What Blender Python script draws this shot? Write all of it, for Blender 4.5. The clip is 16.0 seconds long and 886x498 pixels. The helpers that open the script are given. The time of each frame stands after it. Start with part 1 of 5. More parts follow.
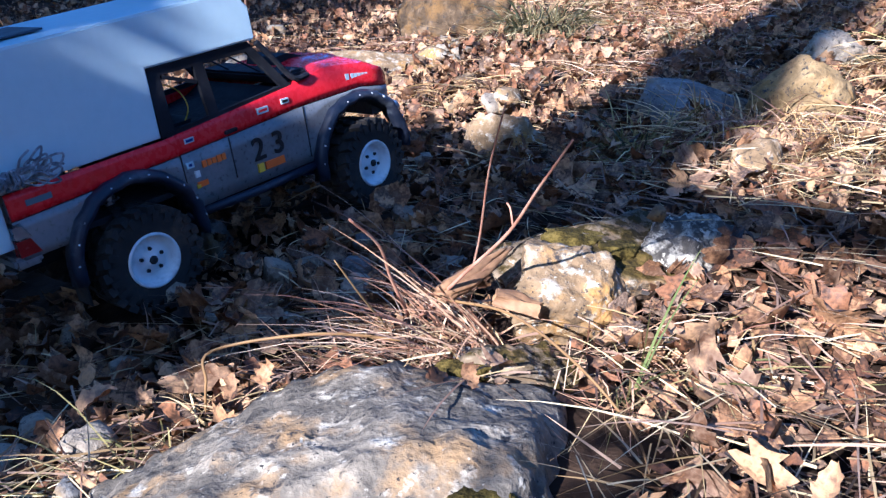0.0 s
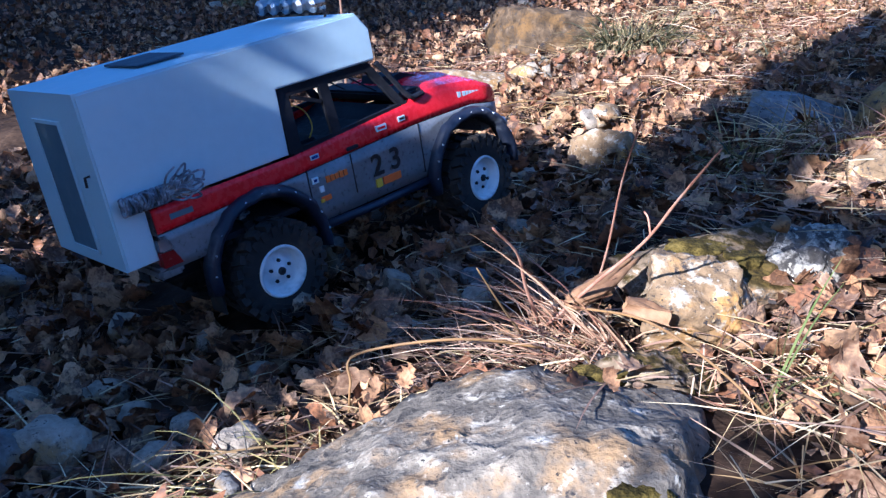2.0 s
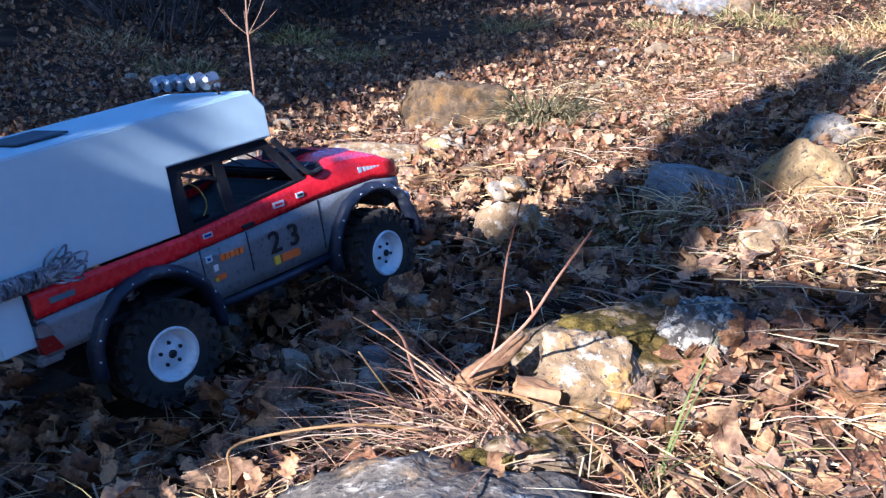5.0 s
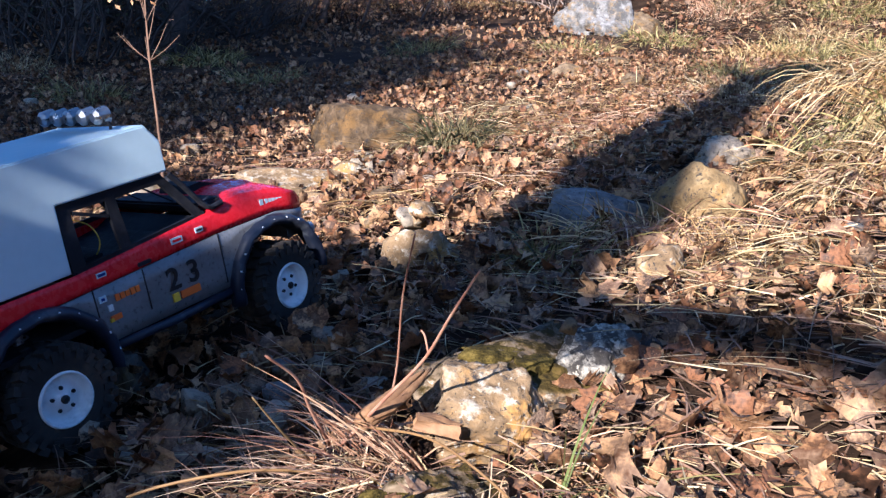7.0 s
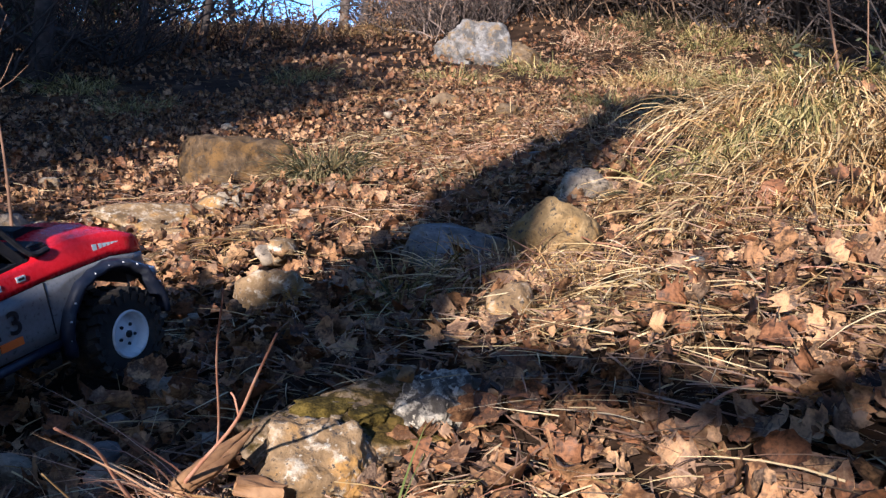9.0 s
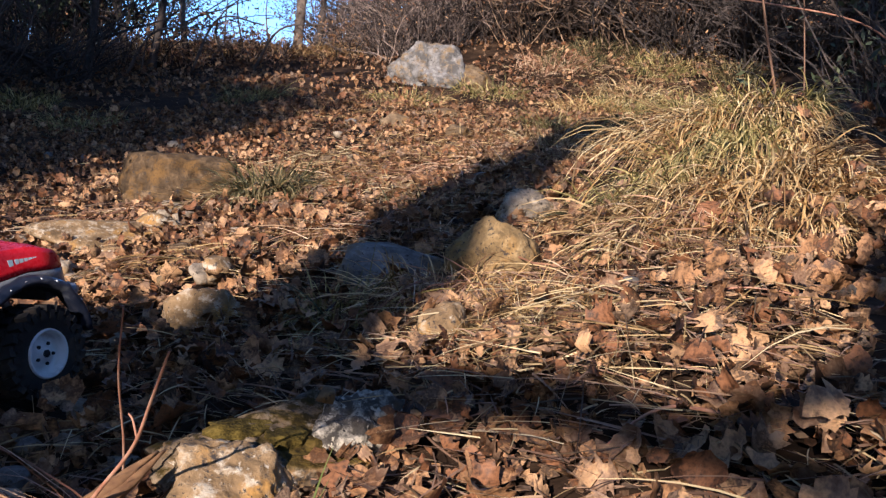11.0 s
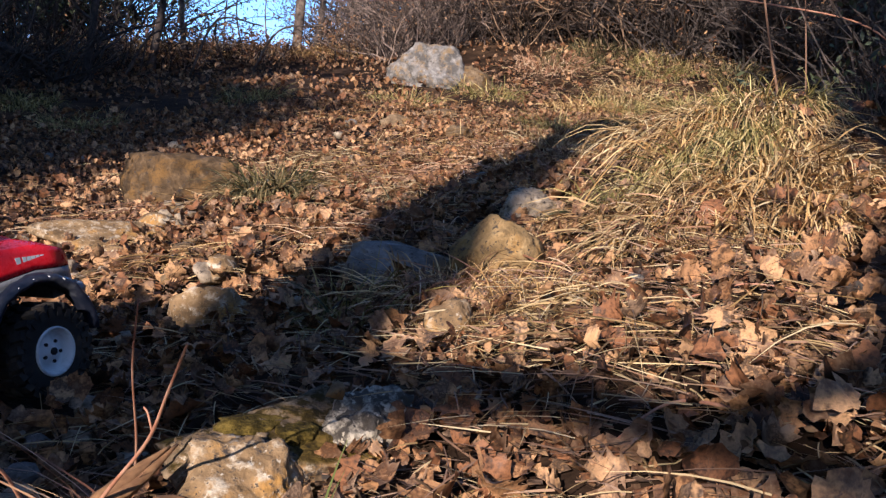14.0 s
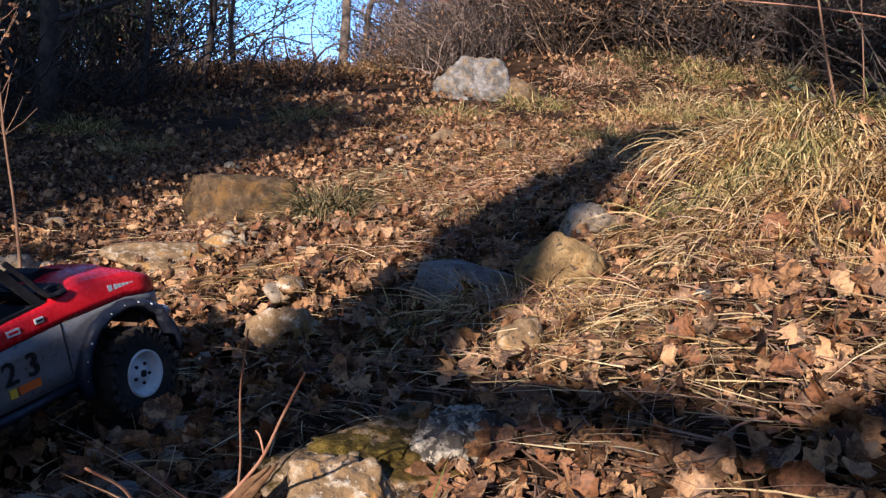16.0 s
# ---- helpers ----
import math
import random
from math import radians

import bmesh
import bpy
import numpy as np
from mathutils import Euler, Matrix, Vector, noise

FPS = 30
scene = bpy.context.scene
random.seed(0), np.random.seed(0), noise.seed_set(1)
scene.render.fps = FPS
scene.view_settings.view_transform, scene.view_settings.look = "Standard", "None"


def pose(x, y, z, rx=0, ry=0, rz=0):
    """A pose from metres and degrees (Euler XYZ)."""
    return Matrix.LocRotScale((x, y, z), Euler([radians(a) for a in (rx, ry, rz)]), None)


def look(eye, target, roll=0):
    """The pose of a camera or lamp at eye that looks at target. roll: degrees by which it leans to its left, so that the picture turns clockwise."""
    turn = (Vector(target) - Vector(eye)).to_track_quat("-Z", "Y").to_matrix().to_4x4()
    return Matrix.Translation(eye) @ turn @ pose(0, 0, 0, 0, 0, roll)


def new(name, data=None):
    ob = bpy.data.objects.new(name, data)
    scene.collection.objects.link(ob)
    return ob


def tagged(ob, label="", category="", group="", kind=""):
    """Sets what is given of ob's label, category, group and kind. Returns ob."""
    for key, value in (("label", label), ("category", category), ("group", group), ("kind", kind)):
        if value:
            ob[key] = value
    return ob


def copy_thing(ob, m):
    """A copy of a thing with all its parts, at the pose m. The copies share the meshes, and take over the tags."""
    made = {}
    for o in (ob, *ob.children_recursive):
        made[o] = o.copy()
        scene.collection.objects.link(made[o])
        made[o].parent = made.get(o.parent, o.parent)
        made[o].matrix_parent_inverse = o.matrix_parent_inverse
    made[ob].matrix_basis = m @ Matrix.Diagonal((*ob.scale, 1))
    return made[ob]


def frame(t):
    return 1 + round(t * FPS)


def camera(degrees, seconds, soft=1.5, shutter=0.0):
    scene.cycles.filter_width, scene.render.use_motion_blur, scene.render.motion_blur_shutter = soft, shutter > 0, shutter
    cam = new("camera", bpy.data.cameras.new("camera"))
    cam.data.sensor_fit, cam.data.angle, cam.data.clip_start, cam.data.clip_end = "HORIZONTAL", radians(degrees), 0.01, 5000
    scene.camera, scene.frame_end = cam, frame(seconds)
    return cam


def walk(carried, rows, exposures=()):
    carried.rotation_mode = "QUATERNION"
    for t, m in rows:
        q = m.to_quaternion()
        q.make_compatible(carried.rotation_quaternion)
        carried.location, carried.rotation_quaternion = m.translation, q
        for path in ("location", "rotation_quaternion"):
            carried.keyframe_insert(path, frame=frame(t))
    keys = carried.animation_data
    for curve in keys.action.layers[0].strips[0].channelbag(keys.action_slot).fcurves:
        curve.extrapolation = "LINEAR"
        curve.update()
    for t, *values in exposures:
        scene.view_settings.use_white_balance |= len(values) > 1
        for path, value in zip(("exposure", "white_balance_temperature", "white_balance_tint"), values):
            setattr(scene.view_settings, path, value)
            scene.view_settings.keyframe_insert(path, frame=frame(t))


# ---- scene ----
cam = camera(53.8, 16.0, soft=1.35)
PATH = [
    (0, (-0.001, -0.033, 0.462), (0.054, 1.878, -0.125), 5.7),
    (0.5, (-0.023, -0.048, 0.462), (-0.084, 1.87, -0.101), 4.9),
    (1, (-0.043, -0.063, 0.463), (-0.173, 1.851, -0.101), 5.0),
    (1.5, (-0.051, -0.066, 0.457), (-0.187, 1.844, -0.122), 4.7),
    (2, (-0.048, -0.061, 0.458), (-0.163, 1.855, -0.102), 4.2),
    (2.5, (-0.044, -0.061, 0.456), (-0.148, 1.856, -0.103), 5.0),
    (3, (-0.037, -0.059, 0.451), (-0.126, 1.863, -0.097), 5.9),
    (3.5, (-0.033, -0.055, 0.455), (-0.102, 1.873, -0.072), 5.8),
    (4, (-0.031, -0.054, 0.456), (-0.09, 1.875, -0.072), 5.3),
    (4.5, (-0.02, -0.047, 0.459), (-0.042, 1.885, -0.056), 5.2),
    (5, (-0.015, -0.046, 0.468), (0.019, 1.914, 0.068), 4.3),
    (5.2, (-0.013, -0.043, 0.468), (0.053, 1.916, 0.07), 4.3),
    (7.5, (0.019, -0.043, 0.49), (0.303, 1.908, 0.152), 3.5),
    (8, (0.042, -0.034, 0.493), (0.403, 1.904, 0.155), 3.5),
    (8.5, (0.039, -0.034, 0.492), (0.407, 1.907, 0.176), 3.9),
    (9, (0.06, -0.026, 0.503), (0.513, 1.903, 0.229), 3.7),
    (11.5, (0.094, -0.016, 0.499), (0.654, 1.893, 0.295), 4.5),
    (12, (0.096, -0.013, 0.506), (0.674, 1.893, 0.33), 4.6),
    (12.5, (0.094, -0.014, 0.505), (0.681, 1.892, 0.355), 4.7),
    (13, (0.09, -0.017, 0.501), (0.664, 1.89, 0.322), 4.4),
    (13.5, (0.09, -0.017, 0.5), (0.667, 1.888, 0.304), 4.0),
    (14, (0.082, -0.019, 0.494), (0.635, 1.892, 0.28), 4.4),
    (14.5, (0.076, -0.019, 0.5), (0.611, 1.899, 0.317), 4.1),
    (15, (0.066, -0.027, 0.508), (0.569, 1.904, 0.372), 3.6),
    (15.5, (0.046, -0.035, 0.509), (0.505, 1.904, 0.339), 3.1),
    (16, (0.043, -0.039, 0.508), (0.495, 1.899, 0.311), 3.0),
]
walk(cam, [(t, look(eye, target, roll)) for t, eye, target, roll in PATH],
     [(0, 1.78, 4200, 14), (2, 1.78, 4120, 14), (5, 1.9, 4300, 14), (8, 1.3, 4700, 14), (12, 0.83, 5150, 17), (16, 0.83, 5150, 17)])

# ---- light ----
SUN_TO = Vector((0.53, 0.85, 0.0)).normalized()      # way in which shadows fall
SUN_UP = radians(21)
world = bpy.data.worlds.new("sky")
scene.world = world
world.use_nodes = True
wn, wl = world.node_tree.nodes, world.node_tree.links
sky = wn.new("ShaderNodeTexSky")
sky.sky_type, sky.sun_disc = "NISHITA", False
sky.sun_elevation, sky.sun_rotation = SUN_UP, radians(212)
sky.air_density, sky.dust_density, sky.ozone_density = 1.0, 0.3, 3.0
wl.new(sky.outputs[0], wn["Background"].inputs[0])
wn["Background"].inputs[1].default_value = 0.068
lamp = bpy.data.lights.new("sun", "SUN")
lamp.energy, lamp.angle, lamp.color = 5.0, radians(0.6), (1.0, 0.785, 0.53)
sun = new("sun", lamp)
sun.matrix_world = look((-6, -9, 5), Vector((-6, -9, 5)) + SUN_TO - Vector((0, 0, math.tan(SUN_UP))))


# ---- materials ----
def material(name, colours, rough=0.85, scale=8.0, fine=90.0, bump=0.3, metal=0.0, island="", spec=0.4, spread=0.5, depth=0.004):
    """Colours mixed by coarse noise and fine grain; island: '', 'piece' (per object) or 'island' (per loose part)."""
    m = bpy.data.materials.new(name)
    m.use_nodes = True
    n, l = m.node_tree.nodes, m.node_tree.links
    b = n["Principled BSDF"]
    b.inputs["Metallic"].default_value = metal
    b.inputs["Specular IOR Level"].default_value = spec
    where = n.new("ShaderNodeTexCoord")
    coarse = n.new("ShaderNodeTexNoise")
    coarse.inputs["Scale"].default_value, coarse.inputs["Detail"].default_value = scale, 6
    grain = n.new("ShaderNodeTexNoise")
    grain.inputs["Scale"].default_value, grain.inputs["Detail"].default_value = fine, 4
    for t in (coarse, grain):
        l.new(where.outputs["Object"], t.inputs["Vector"])
    mixer = n.new("ShaderNodeMath")
    mixer.operation = "MULTIPLY_ADD"
    l.new(grain.outputs[0], mixer.inputs[0])
    mixer.inputs[1].default_value = 0.45
    l.new(coarse.outputs[0], mixer.inputs[2])
    value = mixer.outputs[0]
    low, high = 0.5, 0.95
    if island:
        rnd = n.new("ShaderNodeObjectInfo" if island == "piece" else "ShaderNodeNewGeometry")
        out = rnd.outputs["Random"] if island == "piece" else rnd.outputs["Random Per Island"]
        add = n.new("ShaderNodeMath")
        add.operation = "MULTIPLY_ADD"
        l.new(value, add.inputs[0])
        add.inputs[1].default_value = spread
        l.new(out, add.inputs[2])
        value, low, high = add.outputs[0], 0.5 * spread, 1 + 0.95 * spread
    ramp = n.new("ShaderNodeValToRGB")
    cr = ramp.color_ramp
    while len(cr.elements) < len(colours):
        cr.elements.new(0.5)
    for i, c in enumerate(colours):
        cr.elements[i].position = low + (high - low) * i / max(1, len(colours) - 1) if high <= 1 else (i + 0.5) / len(colours)
        cr.elements[i].color = (*c, 1)
    if high > 1:
        norm = n.new("ShaderNodeMapRange")
        norm.inputs[1].default_value, norm.inputs[2].default_value = low, high
        l.new(value, norm.inputs[0])
        value = norm.outputs[0]
    l.new(value, ramp.inputs[0])
    l.new(ramp.outputs[0], b.inputs["Base Color"])
    wear = n.new("ShaderNodeMapRange")
    wear.inputs[1].default_value, wear.inputs[2].default_value = 0.3, 0.7
    wear.inputs[3].default_value, wear.inputs[4].default_value = max(0.05, rough - 0.12), min(1, rough + 0.12)
    l.new(grain.outputs[0], wear.inputs[0])
    l.new(wear.outputs[0], b.inputs["Roughness"])
    if bump:
        bp = n.new("ShaderNodeBump")
        bp.inputs["Strength"].default_value, bp.inputs["Distance"].default_value = bump, depth
        l.new(mixer.outputs[0], bp.inputs["Height"])
        l.new(bp.outputs[0], b.inputs["Normal"])
    return m


def stone_material(name, base, light, stain, moss=None, lichen=0.62):
    """Weathered stone: two base tones, pale lichen patches, ochre stains, dark pits, moss on what faces up."""
    m = material(name, [tuple(0.42 * c for c in base), base, light], 0.92, 24, 150, 0.9, spec=0.2, depth=0.006)
    n, l = m.node_tree.nodes, m.node_tree.links
    b = n["Principled BSDF"]
    colour = b.inputs["Base Color"].links[0].from_socket
    where = n.new("ShaderNodeTexCoord")

    def patch(colour, paint, size, low, high, mask=None):
        t = n.new("ShaderNodeTexNoise")
        t.inputs["Scale"].default_value, t.inputs["Detail"].default_value, t.inputs["Roughness"].default_value = size, 7, 0.66
        l.new(where.outputs["Object"], t.inputs["Vector"])
        r = n.new("ShaderNodeMapRange")
        r.inputs[1].default_value, r.inputs[2].default_value = low, high
        l.new(t.outputs[0], r.inputs[0])
        f = r.outputs[0]
        if mask is not None:
            k = n.new("ShaderNodeMath")
            k.operation = "MULTIPLY"
            l.new(f, k.inputs[0])
            l.new(mask, k.inputs[1])
            f = k.outputs[0]
        x = n.new("ShaderNodeMix")
        x.data_type = "RGBA"
        l.new(f, x.inputs["Factor"])
        l.new(colour, x.inputs["A"])
        x.inputs["B"].default_value = (*paint, 1)
        return x.outputs["Result"]
    colour = patch(colour, tuple(0.5 * c for c in base), 11, 0.52, 0.6)
    colour = patch(colour, stain, 16, 0.5, 0.64)
    colour = patch(colour, (0.56, 0.49, 0.38), 48, lichen, lichen + 0.14)
    colour = patch(colour, (0.56, 0.49, 0.38), 110, lichen + 0.06, lichen + 0.13)
    colour = patch(colour, (0.05, 0.042, 0.038), 75, 0.57, 0.66)
    colour = patch(colour, (0.035, 0.03, 0.028), 190, 0.6, 0.66)
    if moss:
        geo = n.new("ShaderNodeNewGeometry")
        xyz = n.new("ShaderNodeSeparateXYZ")
        l.new(geo.outputs["Normal"], xyz.inputs[0])
        up = n.new("ShaderNodeMapRange")
        up.inputs[1].default_value, up.inputs[2].default_value = 0.45, 0.8
        l.new(xyz.outputs[2], up.inputs[0])
        colour = patch(colour, moss, 14, 0.48, 0.53, up.outputs[0])
        colour = patch(colour, tuple(0.4 * c for c in moss), 110, 0.46, 0.56, up.outputs[0])
    l.new(colour, b.inputs["Base Color"])
    return m


EARTH = material("earth", [(0.008, 0.005, 0.0035), (0.034, 0.02, 0.012), (0.1, 0.06, 0.034)], 0.95, 5, 60, 0.8, spec=0.1, depth=0.012)
LEAF_TONES = [(0.012, 0.008, 0.005), (0.055, 0.027, 0.015), (0.26, 0.115, 0.05), (0.06, 0.036, 0.025), (0.42, 0.225, 0.1), (0.1, 0.048, 0.024), (0.22, 0.135, 0.08), (0.54, 0.32, 0.155), (0.07, 0.044, 0.03), (0.32, 0.215, 0.135)]
LEAF = material("dry_leaf", LEAF_TONES, 0.6, 70, 330, 0.6, island="piece", spec=0.25, spread=0.6, depth=0.0014)
LEAVES = material("leaf_litter", LEAF_TONES, 0.6, 70, 330, 0.6, island="island", spec=0.25, spread=0.6, depth=0.0014)
STRAW = material("straw", [(0.05, 0.03, 0.013), (0.26, 0.165, 0.065), (0.52, 0.37, 0.17), (0.68, 0.54, 0.3)], 0.6, 20, 120, 0.1, island="island", spread=0.3, depth=0.0005)
GOLD_STRAW = material("golden_straw", [(0.1, 0.05, 0.018), (0.3, 0.17, 0.06), (0.52, 0.33, 0.125), (0.68, 0.49, 0.23)], 0.6, 20, 120, 0.1, island="island", spread=0.3, depth=0.0005)
GREEN_STRAW = material("green_straw", [(0.05, 0.05, 0.016), (0.17, 0.15, 0.045), (0.34, 0.27, 0.09), (0.5, 0.4, 0.16)], 0.6, 20, 120, 0.1, island="island", spread=0.3, depth=0.0005)
DARK_GRASS = material("dark_grass", [(0.025, 0.028, 0.012), (0.07, 0.065, 0.025), (0.16, 0.125, 0.05), (0.34, 0.26, 0.12)], 0.6, 20, 120, 0.1, island="island", spread=0.3, depth=0.0005)
RUSSET_STRAW = material("russet_straw", [(0.2, 0.09, 0.05), (0.38, 0.2, 0.11), (0.54, 0.33, 0.19), (0.66, 0.49, 0.31)], 0.6, 20, 120, 0.1, island="island", spread=0.3, depth=0.0005)
BLADE = material("green_blade", [(0.09, 0.13, 0.03), (0.2, 0.22, 0.07)], 0.5, 20, 100, 0.1)
NEEDLE = material("needle", [(0.03, 0.042, 0.022), (0.07, 0.085, 0.042), (0.14, 0.145, 0.075)], 0.6, 10, 60, 0, island="island", spread=0.3)
TWIG = material("twig", [(0.11, 0.06, 0.035), (0.26, 0.15, 0.09), (0.38, 0.25, 0.16)], 0.75, 20, 140, 0.4, island="island", spread=0.5, depth=0.001)
RED_TWIG = material("reddish_twig", [(0.24, 0.1, 0.06), (0.42, 0.2, 0.12), (0.5, 0.3, 0.2)], 0.6, 30, 160, 0.3, depth=0.001)
BARK = material("bark", [(0.045, 0.035, 0.03), (0.13, 0.1, 0.08), (0.24, 0.18, 0.13)], 0.9, 9, 40, 0.9, depth=0.02)
DARK_BARK = material("dark_bark", [(0.022, 0.018, 0.016), (0.06, 0.047, 0.04), (0.12, 0.09, 0.075)], 0.9, 9, 40, 0.9, depth=0.02)
# near-black tones paint the thicket's shaded inside, the palest its sunlit stems
STEM = material("shrub_stem", [(0.01, 0.007, 0.005), (0.022, 0.014, 0.01), (0.045, 0.028, 0.019), (0.1, 0.065, 0.04), (0.4, 0.27, 0.17)], 0.85, 12, 60, 0.2, island="island", spread=0.3)
GREY_STEM = material("grey_brown_stem", [(0.02, 0.015, 0.013), (0.06, 0.045, 0.038), (0.13, 0.095, 0.08), (0.3, 0.225, 0.18)], 0.85, 12, 60, 0.2, island="island", spread=0.3)
WOOD = material("broken_wood", [(0.12, 0.058, 0.026), (0.26, 0.14, 0.06), (0.38, 0.225, 0.11)], 0.75, 22, 120, 0.5, depth=0.002)
PALE_STONE = stone_material("pale_stone", (0.36, 0.29, 0.21), (0.5, 0.43, 0.33), (0.3, 0.19, 0.08))
GREY_STONE = stone_material("grey_stone", (0.2, 0.185, 0.17), (0.34, 0.32, 0.3), (0.25, 0.17, 0.085))
MOSSY_STONE = stone_material("mossy_stone", (0.19, 0.135, 0.08), (0.44, 0.34, 0.22), (0.36, 0.2, 0.065), (0.1, 0.066, 0.012), 0.56)
OCHRE_STONE = stone_material("ochre_stone", (0.26, 0.17, 0.085), (0.5, 0.37, 0.22), (0.4, 0.22, 0.06), None, 0.54)
BOULDER_STONE = stone_material("boulder_stone", (0.17, 0.14, 0.105), (0.38, 0.31, 0.22), (0.32, 0.2, 0.09), None, 0.56)
SPECKLED_STONE = stone_material("speckled_stone", (0.1, 0.085, 0.07), (0.24, 0.2, 0.16), (0.14, 0.1, 0.05), None, 0.5)
DARK_STONE = stone_material("dark_brown_stone", (0.1, 0.065, 0.034), (0.23, 0.155, 0.085), (0.16, 0.09, 0.03), None, 0.74)
WARM_STONE = stone_material("warm_stone", (0.19, 0.13, 0.073), (0.31, 0.225, 0.13), (0.24, 0.135, 0.042), None, 0.7)
YELLOW_STONE = stone_material("yellow_stone", (0.27, 0.18, 0.08), (0.46, 0.33, 0.16), (0.3, 0.17, 0.05), None, 0.72)
MOSS = material("moss", [(0.012, 0.01, 0.003), (0.05, 0.036, 0.008), (0.11, 0.078, 0.016), (0.17, 0.12, 0.03)], 0.95, 70, 420, 1.0, spec=0.1, depth=0.004)

# ---- shapes ----


def part(name, bm, mat, parent=None, label="", smooth=False):
    me = bpy.data.meshes.new(name)
    bm.to_mesh(me)
    bm.free()
    me.materials.append(mat)
    if smooth:
        me.shade_smooth()
    ob = new(name, me)
    ob.parent = parent
    if label:
        ob["label"] = label
    return ob


def bulk(name, verts, faces, mat):
    me = bpy.data.meshes.new(name)
    me.from_pydata(verts, [], faces)
    me.materials.append(mat)
    return new(name, me)


def tube(bm, pts, radii, sides=6, cap=True):
    """A tapering round rod along pts."""
    pts = [Vector(p) for p in pts]
    rings, side = [], None
    for i, p in enumerate(pts):
        way = (pts[min(i + 1, len(pts) - 1)] - pts[max(i - 1, 0)]).normalized()
        if side is None:
            side = way.orthogonal().normalized()
        side = (side - way * side.dot(way)).normalized()
        other = way.cross(side)
        r = radii[i] if hasattr(radii, "__len__") else radii
        rings.append([bm.verts.new(p + r * (math.cos(a) * side + math.sin(a) * other)) for a in (2 * math.pi * k / sides for k in range(sides))])
    for a, b in zip(rings, rings[1:]):
        for k in range(sides):
            bm.faces.new((a[k], a[(k + 1) % sides], b[(k + 1) % sides], b[k]))
    if cap:
        bm.faces.new(rings[0][::-1])
        bm.faces.new(rings[-1])
    return bm


def bend(points, steps=6):
    """A smooth line through points."""
    p = [Vector(q) for q in points]
    p = [2 * p[0] - p[1]] + p + [2 * p[-1] - p[-2]]
    out = []
    for a, b, c, d in zip(p, p[1:], p[2:], p[3:]):
        for k in range(steps):
            t = k / steps
            out.append(0.5 * (2 * b + (c - a) * t + (2 * a - 5 * b + 4 * c - d) * t * t + (3 * b - a - 3 * c + d) * t ** 3))
    return out + [p[-2]]


def box(bm, x0, x1, y0, y1, z0, z1, bevel=0.0):
    made = bmesh.ops.create_cube(bm, size=1, matrix=Matrix.LocRotScale(((x0 + x1) / 2, (y0 + y1) / 2, (z0 + z1) / 2), None, (abs(x1 - x0), abs(y1 - y0), abs(z1 - z0))))["verts"]
    if bevel:
        bmesh.ops.bevel(bm, geom=list({e for v in made for e in v.link_edges}), offset=bevel, segments=2, affect="EDGES")
    return bm


def profile(bm, outline, y0, y1):
    """A solid from an outline in x and z, drawn out from y0 to y1."""
    a = [bm.verts.new((x, y0, z)) for x, z in outline]
    b = [bm.verts.new((x, y1, z)) for x, z in outline]
    bm.faces.new(a)
    bm.faces.new(b[::-1])
    for i in range(len(a)):
        bm.faces.new((a[i], b[i], b[(i + 1) % len(a)], a[(i + 1) % len(a)]))
    bmesh.ops.recalc_face_normals(bm, faces=bm.faces)
    return bm


# ---- ground ----
def soft(v, k=1.0):
    return math.log1p(math.exp(max(-50.0, min(50.0, v * k)))) / k


def hump(x, y, cx, cy, h, rx, ry=None):
    return h * math.exp(-min(600.0, ((x - cx) / rx) ** 2 + ((y - cy) / (ry or rx)) ** 2))


def base_height(x, y):
    xs = 0.9 * math.tanh(x / 0.9)
    z = 0.1077 + 0.1666 * xs + 0.0352 * max(-6, min(40, y)) + 0.1323 * (soft(y - 3) - soft(y - 9.6)) + 0.113 * xs * math.exp(-max(y - 1, 0) / 2.5) + 0.0565 * x * x * math.exp(-abs(x))
    z = z - 0.05 * soft(y - 10.5) + 0.10 * soft(-x - 2.5) * (1 / (1 + math.exp(min(50, -(y - 5)))))
    z = z + hump(x, y, -0.4, 9.7, 0.22, 1.3, 1.0)             # crest
    z = z + 0.30 * soft(0.62 * x + 0.78 * y - 6.35, 4) / (1 + math.exp(min(50, -(x - 1.9) / 0.35))) / (1 + math.exp(min(50, y - 12)))
    u = 0.85 * x - 0.53 * y
    z = z + 0.32 * soft(u - 0.55, 4)                       # bank
    z = z + hump(x, y, 1.27, 1.68, 0.2, 0.34, 0.42)          # grassy mound
    z = z + hump(x, y, -0.20, 1.10, 0.022, 0.16) + hump(x, y, -0.3, 0.92, 0.018, 0.1)
    z = z - hump(x, y, -0.55, 0.75, 0.035, 0.22)
    return z


def height(x, y):
    """The ground's height, lumps included."""
    return base_height(x, y) + lump(x, y)


def lump(x, y):
    near = math.exp(-max(0, math.hypot(x, y - 1) - 2) / 3)
    return 0.018 * noise.noise((x * 3.1, y * 3.1, 0)) * (0.4 + near) + 0.013 * noise.noise((x * 9, y * 9, 4)) * near + 0.06 * (1 - near) * noise.noise((x * 0.7, y * 0.7, 9))


def stretch(a, b, centre, n, near):
    s0, s1 = math.asinh((a - centre) / near), math.asinh((b - centre) / near)
    return [centre + near * math.sinh(s0 + (s1 - s0) * i / (n - 1)) for i in range(n)]


